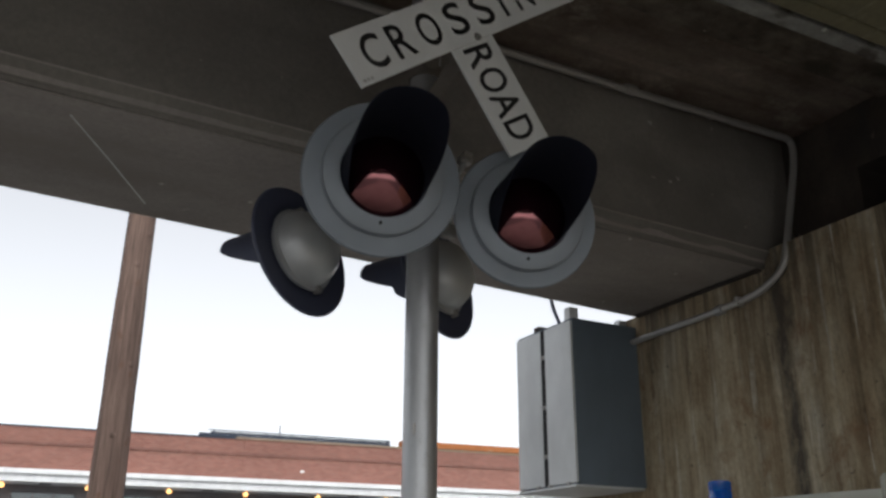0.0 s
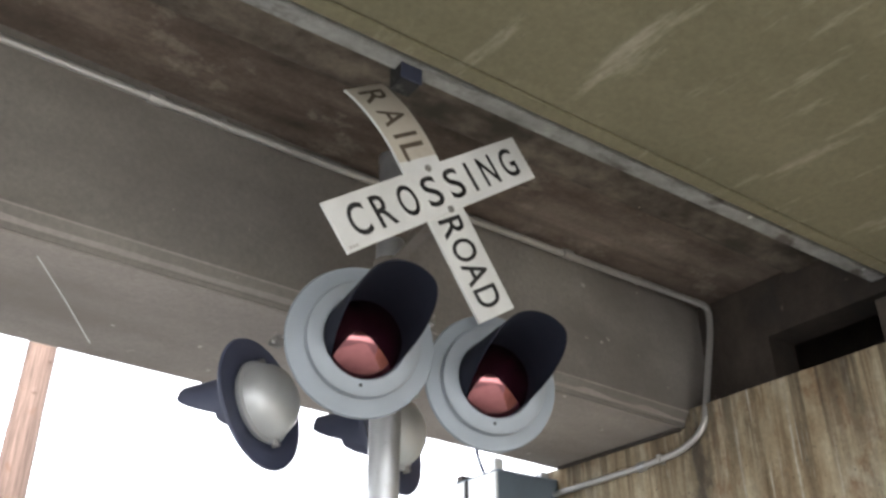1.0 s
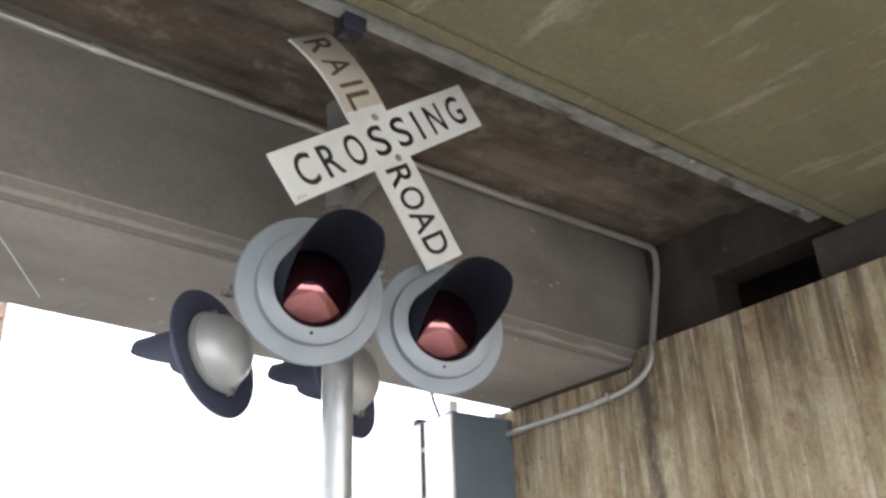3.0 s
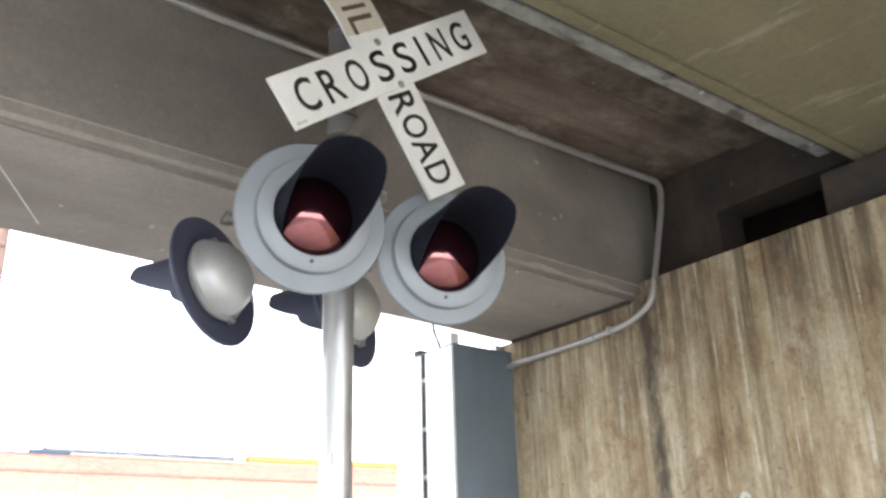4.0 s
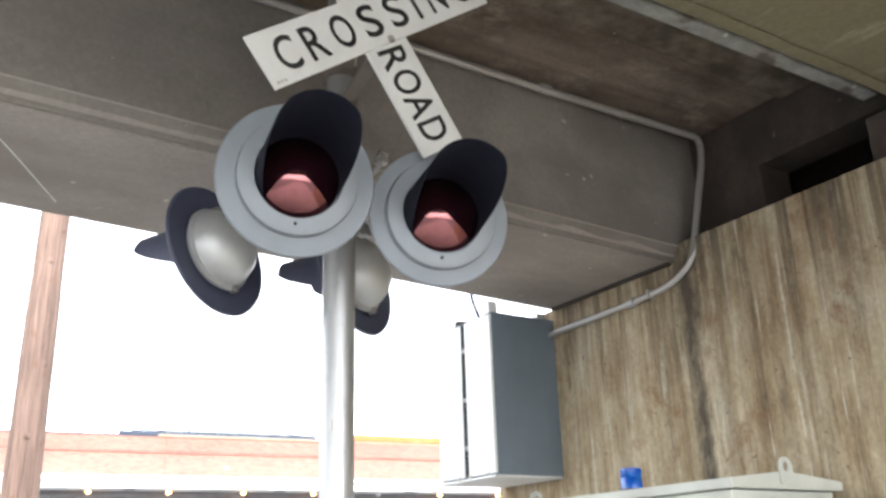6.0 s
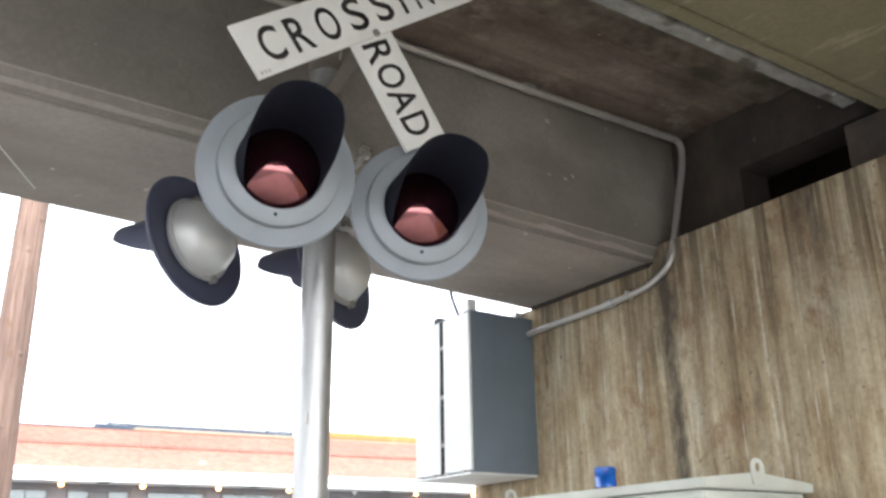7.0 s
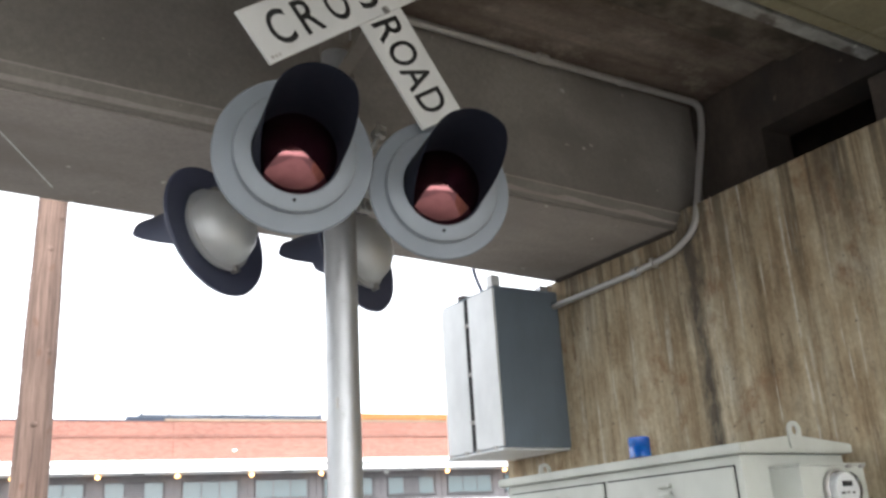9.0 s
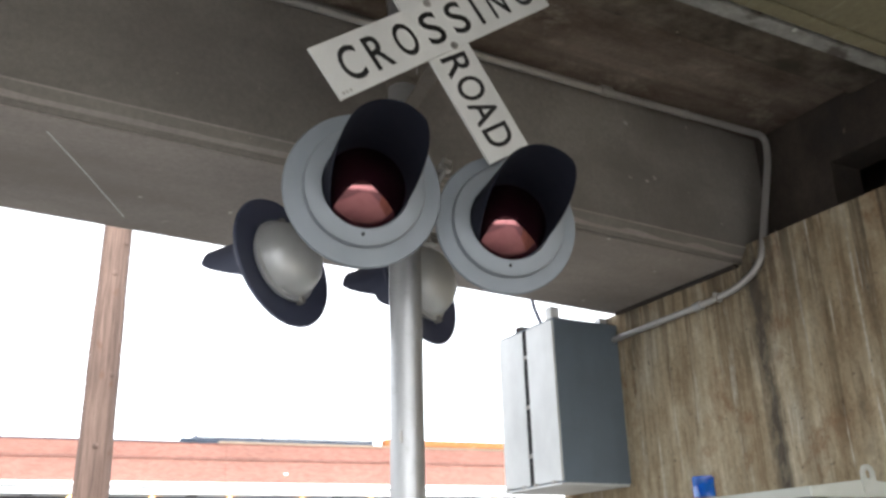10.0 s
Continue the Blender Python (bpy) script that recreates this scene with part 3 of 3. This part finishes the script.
def flashing_light(at, turn, tilt, rim, reach, rise, front, back, label, group):
    """A round flashing light with its background disc, facing -y before it is turned."""
    lamp = thing("flashing_light", label, "signal light", at, group)
    lamp.rotation_euler = (radians(tilt), 0, radians(turn))
    # background disc with a shallow dish and a rolled rim
    part("background_disc", lathe([(0.176, -0.022), (0.20, -0.018), (rim - 0.02, 0.004), (rim - 0.005, 0.004), (rim, 0.012), (rim - 0.005, 0.022), (rim - 0.02, 0.022), (0.19, 0.0), (0.176, 0.0)], 72), front, lamp, "", 35)
    part("back_face", lathe([(0.0, 0.0015), (0.19, 0.0015), (rim - 0.02, 0.0235), (rim - 0.005, 0.0235)], 72), back, lamp, "", 35)
    part("lens_ring", lathe([(0.1575, -0.012), (0.1585, -0.044), (0.163, -0.05), (0.205, -0.046), (0.220, -0.04), (0.224, -0.030), (0.224, -0.01), (0.1575, -0.005)], 64), MAT_RIM if front is MAT_SILVER else front, lamp, "pale clamping ring", 35)
    lens = [(0.1515 * math.sin(radians(a)) / math.sin(radians(34)), -0.018 - 0.05 * (math.cos(radians(a)) - math.cos(radians(34))) / (1 - math.cos(radians(34)))) for a in range(34, -1, -2)]
    part("lens", lathe(lens, 56), MAT_RED, lamp, "dark red convex lens", 60)
    shade = hood(0.152, reach, rise, 1.3 if front is MAT_SILVER else 0.95, MAT_BLACK if front is MAT_SILVER else MAT_BLACK_HAZED, lamp)
    shade.location = (0, -0.014, 0)
    dome = [(0.175, 0.003), (0.178, 0.02), (0.19, 0.022), (0.19, 0.034), (0.172, 0.04), (0.165, 0.075), (0.145, 0.115), (0.11, 0.15), (0.06, 0.172), (0.0, 0.18)]
    shell = part("housing", lathe(dome, 56), MAT_HOUSING, lamp, "domed silver housing", 40)
    for a in (90, 250, 182):
        latch = box(-0.014, 0.014, 0.016, 0.05, 0.172, 0.205, 0.005)
        bmesh.ops.rotate(latch, verts=latch.verts, cent=(0, 0, 0), matrix=Matrix.Rotation(radians(90 - a), 3, "Y"))
        part("latch", latch, MAT_STEEL, shell)
    for a in (-92, 12):
        screw = lathe([(0, -0.057), (0.006, -0.056), (0.007, -0.05)], 10)
        bmesh.ops.translate(screw, verts=screw.verts, vec=(0.182 * math.cos(radians(a)), 0.004, 0.182 * math.sin(radians(a))))
        part("screw", screw, MAT_GAP, lamp)
    if front is MAT_SILVER:
        part("mount_neck", tube([(0, 0.13, 0.03), (0, 0.33, 0.11)], 0.03, 16), MAT_GALV, lamp)
    return lamp


GREY_LIGHT = "round grey flashing light with black hood and unlit red lens"
BACK_LIGHT = "black flashing light seen from its silver back, glare painted in as blue"
flashing_light((-0.247, 0.072, 2.778), -12.4, 6.4, 0.294, 0.418, 0.015, MAT_SILVER, MAT_BLACK_HAZED, GREY_LIGHT, "flashing lights on the mast")
flashing_light((0.352, 0.050, 2.738), -16.5, 4.9, 0.284, 0.426, 0.0, MAT_SILVER, MAT_BLACK_HAZED, GREY_LIGHT, "flashing lights on the mast")
flashing_light((-0.270, 0.927, 2.764), 210.5, 11.3, 0.304, 0.308, 0.039, MAT_BLACK_HAZED, MAT_BLACK_HAZED, BACK_LIGHT, "flashing lights on the mast")
flashing_light((0.399, 0.912, 2.749), 210.5, 11.3, 0.304, 0.308, 0.039, MAT_BLACK_HAZED, MAT_BLACK_HAZED, BACK_LIGHT, "flashing lights on the mast")
for x, y, z in ((0.286, 0.42, 3.12), (0.206, 0.42, 2.764), (-0.242, 0.86, 3.04)):
    lug = box(-0.03, 0.03, -0.02, 0.02, -0.015, 0.015, 0.006)
    lug = tube([(-0.02, 0, 0.0), (0.0, 0.0, 0.04), (0.035, 0, 0.032)], 0.011, 8, lug)
    lug = tube([(0.0, -0.03, 0.0), (0.0, 0.03, 0.0)], 0.014, 6, lug)
    ob = part("cable_clamp", lug, MAT_STEEL, signal, "weathered steel cable clamp", 40)
    ob.location = (x - MAST_X, y - MAST_Y, z - 0.15)

# ---- conduit along the girder and down the wall ----
conduit = thing("conduit", "grey steel electrical conduit bent from the girder down onto the wall", "conduit")
run = [(-8.8, 0.62, 4.125), (-0.95, 0.905, 4.126), (1.67, 0.92, 4.118), (3.02, 0.935, 4.135), (3.0, 0.93, 3.95), (2.815, 0.96, 3.215), (2.81, 1.16, 3.12), (2.81, 1.52, 3.096), (2.80, 2.45, 3.077)]
part("pipe", tube(rounded(run, 0.13, 6), 0.022, 16), MAT_CONDUIT, conduit, "", 50)
for x in (-0.958, 1.668):
    part("coupling", tube([(x - 0.035, 0.90 + 0.008 * x, 4.12), (x + 0.035, 0.90 + 0.008 * x, 4.118)], 0.031, 16), MAT_CONDUIT, conduit, "", 40)
for x in (-2.6, -0.62, 0.5, 2.3):
    part("strap", tube([(x - 0.012, 0.906 + 0.0085 * x, 4.124), (x + 0.012, 0.906 + 0.0085 * x, 4.124)], 0.027, 16), MAT_CONDUIT, conduit, "", 40)
part("wall_coupling", tube([(2.81, 1.49, 3.099), (2.81, 1.55, 3.094)], 0.031, 16), MAT_GALV, conduit, "", 40)
part("wall_strap", box(2.778, 2.839, 1.33, 1.355, 3.08, 3.138, 0.003), MAT_CONDUIT, conduit)

drop = thing("junction_box", "small dark junction box under the deck", "junction box", (-0.285, -0.245, 3.80))
part("box_body", box(-0.045, 0.045, -0.04, 0.05, -0.05, 0.06, 0.008), MAT_GAP, drop, "", 40)
part("box_lid", box(-0.05, 0.05, -0.046, -0.041, -0.045, 0.055, 0.002), MAT_BLACK_HAZED, drop)

# ---- wall enclosure ----
enclosure = thing("electrical_enclosure", "sheet-steel electrical enclosure on the wall, shaded side painted darker than its two sky-lit doors", "electrical box", (2.264, 2.40, 2.035))
# Body and doors differ in colour only by the light painted in.
part("body", box(0.0, 0.574, 0.0, 0.72, 0.0, 1.15, 0.004), MAT_BOX_SHADED, enclosure, "", 40)
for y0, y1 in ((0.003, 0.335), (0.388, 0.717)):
    leaf = part("door", box(-0.022, -0.002, y0, y1, 0.012, 1.14, 0.005), MAT_DOOR_SKYLIT, enclosure, "grey steel door painted paler for the sky's light", 40)
    for z in (0.20, 0.55, 0.92):
        part("hinge", box(-0.028, -0.012, (0.335 if y0 < 0.1 else 0.366), (0.35 if y0 < 0.1 else 0.388), z, z + 0.03, 0.003), MAT_STEEL, leaf)
# Black strip stands in for the shade in the gap between the doors.
part("door_gap", box(-0.02, -0.001, 0.336, 0.387, 0.012, 1.14), MAT_GAP, enclosure, "black strip for the shaded gap between the doors")
part("drip_edge", box(-0.004, 0.574, -0.004, 0.722, 1.151, 1.158, 0.002), MAT_BOX_SHADED, enclosure)
part("bottom_flange", box(-0.03, 0.56, 0.0, 0.72, -0.016, -0.001, 0.004), MAT_DOOR_SKYLIT, enclosure)
for y in (0.08, 0.30, 0.45, 0.66):
    part("latch", box(-0.034, -0.01, y, y + 0.03, -0.005, 0.02, 0.003), MAT_STEEL, enclosure)
part("mounting_rail", box(0.50, 0.574, 0.1, 0.16, 1.159, 1.235, 0.004), MAT_GALV, enclosure)
part("back_plate", box(0.08, 0.50, 0.55, 0.62, 1.159, 1.238, 0.004), MAT_DARK, enclosure, "dark weathered mounting plate")
part("top_bracket", box(0.0, 0.075, 0.03, 0.10, 1.159, 1.25, 0.004), MAT_FASCIA, enclosure, "pale mounting bracket")
feed = thing("service_cable", "thin dark cable hanging from the girder into the enclosure", "cable")
part("cable", tube(rounded([(2.31, 2.62, 3.20), (2.28, 2.66, 3.34), (2.24, 2.70, 3.75)], 0.05), 0.014, 10), MAT_BLACK_HAZED, feed)

# ---- trackside cabinet ----
cabinet = thing("signal_cabinet", "off-white steel signal equipment cabinet with lid and meter", "cabinet", (1.95, 0.15, 0.15))
L, D, H = 1.94, 0.80, 1.595
part("body", box(0.045, D, 0.045, L - 0.045, 0.0, H - 0.004, 0.006), MAT_CAB, cabinet, "", 40)
lid = [(0.0, H), (0.0, H + 0.045), (D / 2, H + 0.085), (D + 0.03, H + 0.045), (D + 0.03, H)]
bm = bmesh.new()
a = [bm.verts.new((x, 0.0, z)) for x, z in lid]
b = [bm.verts.new((x, L, z)) for x, z in lid]
for k in range(5):
    bm.faces.new((a[k], a[(k + 1) % 5], b[(k + 1) % 5], b[k]))
bm.faces.new(a)
bm.faces.new(b)
bmesh.ops.bevel(bm, geom=bm.edges[:], offset=0.006, segments=2, affect="EDGES")
part("lid", bm, MAT_CAB, cabinet, "", 30)
for y0, y1 in ((0.09, 0.955), (0.995, L - 0.09)):
    door = part("door", box(0.03, 0.0445, y0, y1, 0.12, H - 0.055, 0.004), MAT_CAB, cabinet, "", 40)
    # Black rim put in for the shaded seam round the door.
    part("door_gap", box(0.041, 0.0448, y0 - 0.008, y1 + 0.008, 0.112, H - 0.047), MAT_GAP, cabinet)
    for k in range(4):
        part("louvre", box(0.008, 0.0295, (y0 + y1) / 2 - 0.04, (y0 + y1) / 2 + 0.04, H - 0.118 - 0.035 * k, H - 0.094 - 0.035 * k, 0.007), MAT_CAB, door)
part("sill", box(0.02, D, 0.02, L - 0.02, -0.0, 0.09, 0.01), MAT_CAB, cabinet)


def lifting_eye(y, parent):
    bm = bmesh.new()
    out, hole, n = [], [], 24
    for k in range(n):
        a = 2 * math.pi * k / n
        c, s = math.cos(a), math.sin(a)
        out.append((0.048 * c, 0.045 * s if s > 0 else -0.085 * min(1, -s * 3)))
        hole.append((0.02 * c, 0.024 * s))
    for dy in (0.0, 0.01):
        o = [bm.verts.new((x, dy, z)) for x, z in out]
        h = [bm.verts.new((x, dy, z)) for x, z in hole]
        for k in range(n):
            bm.faces.new((o[k], o[(k + 1) % n], h[(k + 1) % n], h[k]))
    bm.verts.ensure_lookup_table()
    for base in (0, n):
        for k in range(n):
            bm.faces.new((bm.verts[base + k], bm.verts[base + (k + 1) % n], bm.verts[2 * n + base + (k + 1) % n], bm.verts[2 * n + base + k]))
    bmesh.ops.translate(bm, verts=bm.verts, vec=(0.39, y, H + 0.105))
    return part("lifting_eye", bm, MAT_CAB, parent, "steel lifting lug with a round hole")


lifting_eye(-0.012, cabinet)
lifting_eye(L + 0.002, cabinet)
meter_box = part("meter_box", box(0.225, 0.70, -0.125, 0.044, 0.9, H - 0.075, 0.006), MAT_CAB, cabinet, "off-white meter socket box", 40)
part("meter_box_lid", box(0.217, 0.71, -0.135, 0.04, H - 0.0745, H - 0.062, 0.003), MAT_CAB, meter_box)
for x in (0.56, 0.66):
    part("lid_clip", box(x, x + 0.03, -0.142, -0.12, H - 0.085, H - 0.066, 0.003), MAT_STEEL, meter_box)
MX, MZ = 0.455, H - 0.185
for nm, prof, mat, lab in (("meter_ring", [(0.088, -0.126), (0.096, -0.135), (0.096, -0.15), (0.085, -0.155), (0.082, -0.126)], MAT_STEEL, "steel sealing ring"),
                           ("meter_dial", [(0.0, -0.185), (0.066, -0.185), (0.07, -0.18), (0.07, -0.127)], MAT_FASCIA, "white meter face"),
                           ("meter_cover", [(0.0, -0.228), (0.06, -0.226), (0.075, -0.215), (0.081, -0.195), (0.083, -0.15)], MAT_METER, "clear glass cover")):
    bm = lathe(prof, 40)
    bmesh.ops.translate(bm, verts=bm.verts, vec=(MX, 0, MZ))
    ob = part(nm, bm, mat, meter_box, lab, 40)
part("meter_display", box(MX - 0.026, MX + 0.026, -0.189, -0.1855, MZ + 0.012, MZ + 0.034), MAT_GAP, meter_box, "dark display window")
for k, w in enumerate((0.02, 0.012, 0.016)):
    part("meter_marking", box(MX - 0.04 + 0.03 * k, MX - 0.04 + 0.03 * k + w, -0.188, -0.1855, MZ - 0.018, MZ - 0.01), MAT_GAP, meter_box)

beacon = thing("blue_beacon", "blue plastic beacon lamp on top of the cabinet", "beacon", (2.22, 1.075, 1.808))
bm = lathe([(0.0, 0.125), (0.055, 0.125), (0.061, 0.118), (0.061, 0.080), (0.057, 0.074), (0.061, 0.068), (0.061, 0.02), (0.064, 0.0)], 32)
bmesh.ops.rotate(bm, verts=bm.verts, cent=(0, 0, 0), matrix=Matrix.Rotation(radians(90), 3, "X"))
part("dome", bm, MAT_BLUE, beacon, "", 40)
part("base", tube([(0, 0, -0.01), (0, 0, 0.014)], 0.07, 32), MAT_BLACK_HAZED, beacon, "", 40)

# ---- utility pole ----
utility = thing("utility_pole", "brown weathered wooden utility pole with cracks and knots", "utility pole", (-0.005, 8.0, 0.0))
rng = random.Random(4)
pts, rad = [], []
for k in range(41):
    z = 0.25 * k
    pts.append((0.01 * math.sin(z * 0.9) + 0.004 * (z - 5.2), 0, z - 0.05))
    rad.append(0.218 - 0.0105 * z + rng.uniform(-0.004, 0.004))
bm = tube(pts, rad, 28)
part("shaft", bm, MAT_WOOD, utility, "", 60)
for z, a in ((4.9, -95), (3.7, -70), (2.9, -100), (5.3, -60)):
    knot = lathe([(0.0, -0.012), (0.02, -0.01), (0.035, 0.0)], 12)
    r = 0.218 - 0.0105 * z
    bmesh.ops.rotate(knot, verts=knot.verts, cent=(0, 0, 0), matrix=Matrix.Rotation(radians(a + 90), 3, "Z"))
    bmesh.ops.translate(knot, verts=knot.verts, vec=(r * math.cos(radians(a)), r * math.sin(radians(a)), z))
    part("knot", knot, MAT_WOOD, utility, "dark knot")

# ---- building across the road ----
FACADE = (5.4, 32.8, 0.0)
YAW = radians(-6.2)
building = thing("brick_building", "long low red brick building with white eaves and strip windows", "building", FACADE)
building.rotation_euler.z = YAW
part("brick_wall", box(-36, 2.75, 0.0, 0.4, 4.6, 6.62), MAT_BRICK, building, "red brick parapet wall")
part("brick_wall", box(2.751, 46, -0.03, 0.4, 4.6, 6.62), MAT_BRICK, building, "slightly projecting red brick parapet wall")
part("siding_wall", box(-36, 46, 0.05, 0.4, 0.0, 4.6), MAT_SIDING, building, "grey vertical siding")
part("eave", box(-36, 46, -1.3, -0.031, 4.56, 4.80, 0.01), MAT_FASCIA, building, "white eave fascia")
part("gutter", box(-36, 46, -1.40, -1.301, 4.82, 4.99, 0.02), MAT_FASCIA, building, "white roof gutter")
part("eave_roof", prism([(-1.3, 4.802), (-0.031, 4.802), (-0.031, 5.10), (-1.3, 4.98)], -36, 46), MAT_FASCIA, building)
part("brick_band", box(-36, 2.75, -0.045, -0.001, 6.00, 6.09), MAT_BRICK_DARK, building, "darker projecting brick course")
part("brick_band", box(2.752, 46, -0.075, -0.031, 6.00, 6.09), MAT_BRICK_DARK, building, "darker projecting brick course")
part("parapet_flashing", box(-36, 2.4, -0.04, 0.42, 6.621, 6.665, 0.005), MAT_ROOFTOP, building, "thin grey parapet flashing")
part("coping", box(2.4, 9.3, -0.07, 0.42, 6.621, 6.70, 0.01), MAT_TAN, building, "pale tan coping along the parapet")
part("coping", box(9.301, 46, -0.09, 0.45, 6.72, 6.97, 0.01), MAT_COPING, building, "orange coping along the parapet")
part("coping_bed", box(9.301, 46, -0.05, 0.42, 6.621, 6.719), MAT_TAN, building)
part("wall_mark", box(5.05, 5.20, -0.036, -0.0305, 5.44, 5.53, 0.001), MAT_FASCIA, building, "small white patch on the brick")
for k in range(-9, 14):
    x = 0.04 + 2.82 * k
    unlit = k in (4, 8)
    profile = ((0, 0.04), (4, 0.04), (5, 0.08), (7, 0.105), (9, 0.105), (11, 0.085), (13, 0.05), (14, 0.01))
    part("eave_lamp", tube([(x, -0.62, 4.56 - 0.012 * q) for q, r in profile], [r for q, r in profile], 14), MAT_FASCIA if unlit else MAT_LAMP, building, "unlit eave lamp" if unlit else "warm glowing eave lamp", 40)
    if -4 <= k <= 9:
        w0 = x + 0.33
        win = part("window", box(w0 - 0.06, w0 + 2.14, -0.012, 0.049, 3.58, 4.33), MAT_FRAME, building, "dark framed strip window")
        for j in range(3):
            slatted = j == 1 and k % 4 == 0
            part("pane", box(w0 + 0.70 * j, w0 + 0.70 * j + 0.66, -0.022, -0.013, 3.63, 4.28), MAT_FRAME if slatted else MAT_PANE, win, "closed slatted blind" if slatted else "")
            if slatted:
                for q in range(7):
                    part("blind_slat", box(w0 + 0.72, w0 + 1.34, -0.034, -0.0225, 3.66 + 0.088 * q, 3.71 + 0.088 * q), MAT_SIDING, win)
        part("window_sill", box(w0 - 0.09, w0 + 2.17, -0.07, 0.049, 3.53, 3.575, 0.005), MAT_FRAME, win)
    for j in range(10):
        xs = x + 0.282 * j
        part("siding_batten", box(xs, xs + 0.03, 0.03, 0.049, 2.5, 4.56), MAT_SIDING, building)
    if k % 2 == 0:
        part("soffit_vent", box(x + 1.2, x + 1.6, -0.9, -0.5, 4.545, 4.559), MAT_FRAME, building, "dark soffit vent")


def on_facade(u, off, z):
    c, d = math.cos(YAW), math.sin(YAW)
    return (FACADE[0] + c * u - d * off, FACADE[1] + d * u + c * off, z)


rack = thing("rooftop_rack", "low blue-grey metal panel rack on the roof edge", "rooftop equipment", on_facade(1.2, 0.0, 6.701))
rack.rotation_euler.z = YAW
part("base_frame", prism([(0.0, 0.0), (0.4, 0.0), (0.4, 0.045), (0.0, 0.045)], 0.0, 7.6), MAT_ROOFTOP, rack)
part("panel", prism([(0.02, 0.13), (0.4, 0.16), (0.4, 0.20), (0.02, 0.17)], 0.25, 7.6), MAT_ROOFTOP, rack)
part("panel", prism([(0.02, 0.06), (0.4, 0.09), (0.4, 0.125), (0.02, 0.10)], 0.25, 7.6), MAT_ROOFTOP, rack)
part("end_flashing", prism([(0.0, 0.0), (0.4, 0.0), (0.4, 0.16), (0.0, 0.10)], -0.2, 0.24), MAT_ROOFTOP, rack)
for k in range(8):
    part("rail_post", box(0.3 + k * 1.02, 0.36 + k * 1.02, -0.03, -0.002, -0.02, 0.23), MAT_ROOFTOP, rack)
part("rail", tube([(0.1, -0.02, 0.225), (7.6, -0.02, 0.20)], 0.022, 8), MAT_ROOFTOP, rack)
mast = thing("roof_antenna", "thin dark antenna on the roof edge", "antenna", on_facade(4.2, 0.42, 6.62))
part("rod", tube([(0, 0, 0.0), (0, 0, 0.72)], 0.022, 8), MAT_ROOFTOP, mast)

# ---- parked van ----
van = thing("parked_van", "white delivery van parked in the street", "van", (8.6, 12.6, 0.0))
prof = [(-2.6, 0.45), (2.3, 0.45), (2.6, 0.9), (2.2, 1.25), (1.7, 2.05), (1.3, 2.22), (-2.4, 2.25), (-2.6, 2.1)]
bm = bmesh.new()
a = [bm.verts.new((x, -0.95, z)) for x, z in prof]
b = [bm.verts.new((x, 0.95, z)) for x, z in prof]
for k in range(len(prof)):
    bm.faces.new((a[k], a[(k + 1) % 8], b[(k + 1) % 8], b[k]))
bm.faces.new(a)
bm.faces.new(b)
bmesh.ops.bevel(bm, geom=bm.edges[:], offset=0.08, segments=3, affect="EDGES")
part("body", bm, MAT_WHITE, van, "", 40)
for x in (-1.7, 1.6):
    for y in (-0.86, 0.86):
        bm = lathe([(0.0, -0.1), (0.2, -0.1), (0.32, -0.1), (0.34, -0.07), (0.34, 0.07), (0.32, 0.1), (0.0, 0.1)], 28)
        bmesh.ops.translate(bm, verts=bm.verts, vec=(x, y, 0.34))
        part("wheel", bm, MAT_GAP, van, "", 40)
part("side_window", box(0.75, 1.6, -0.96, -0.94, 1.3, 1.9, 0.01), MAT_PANE, van)
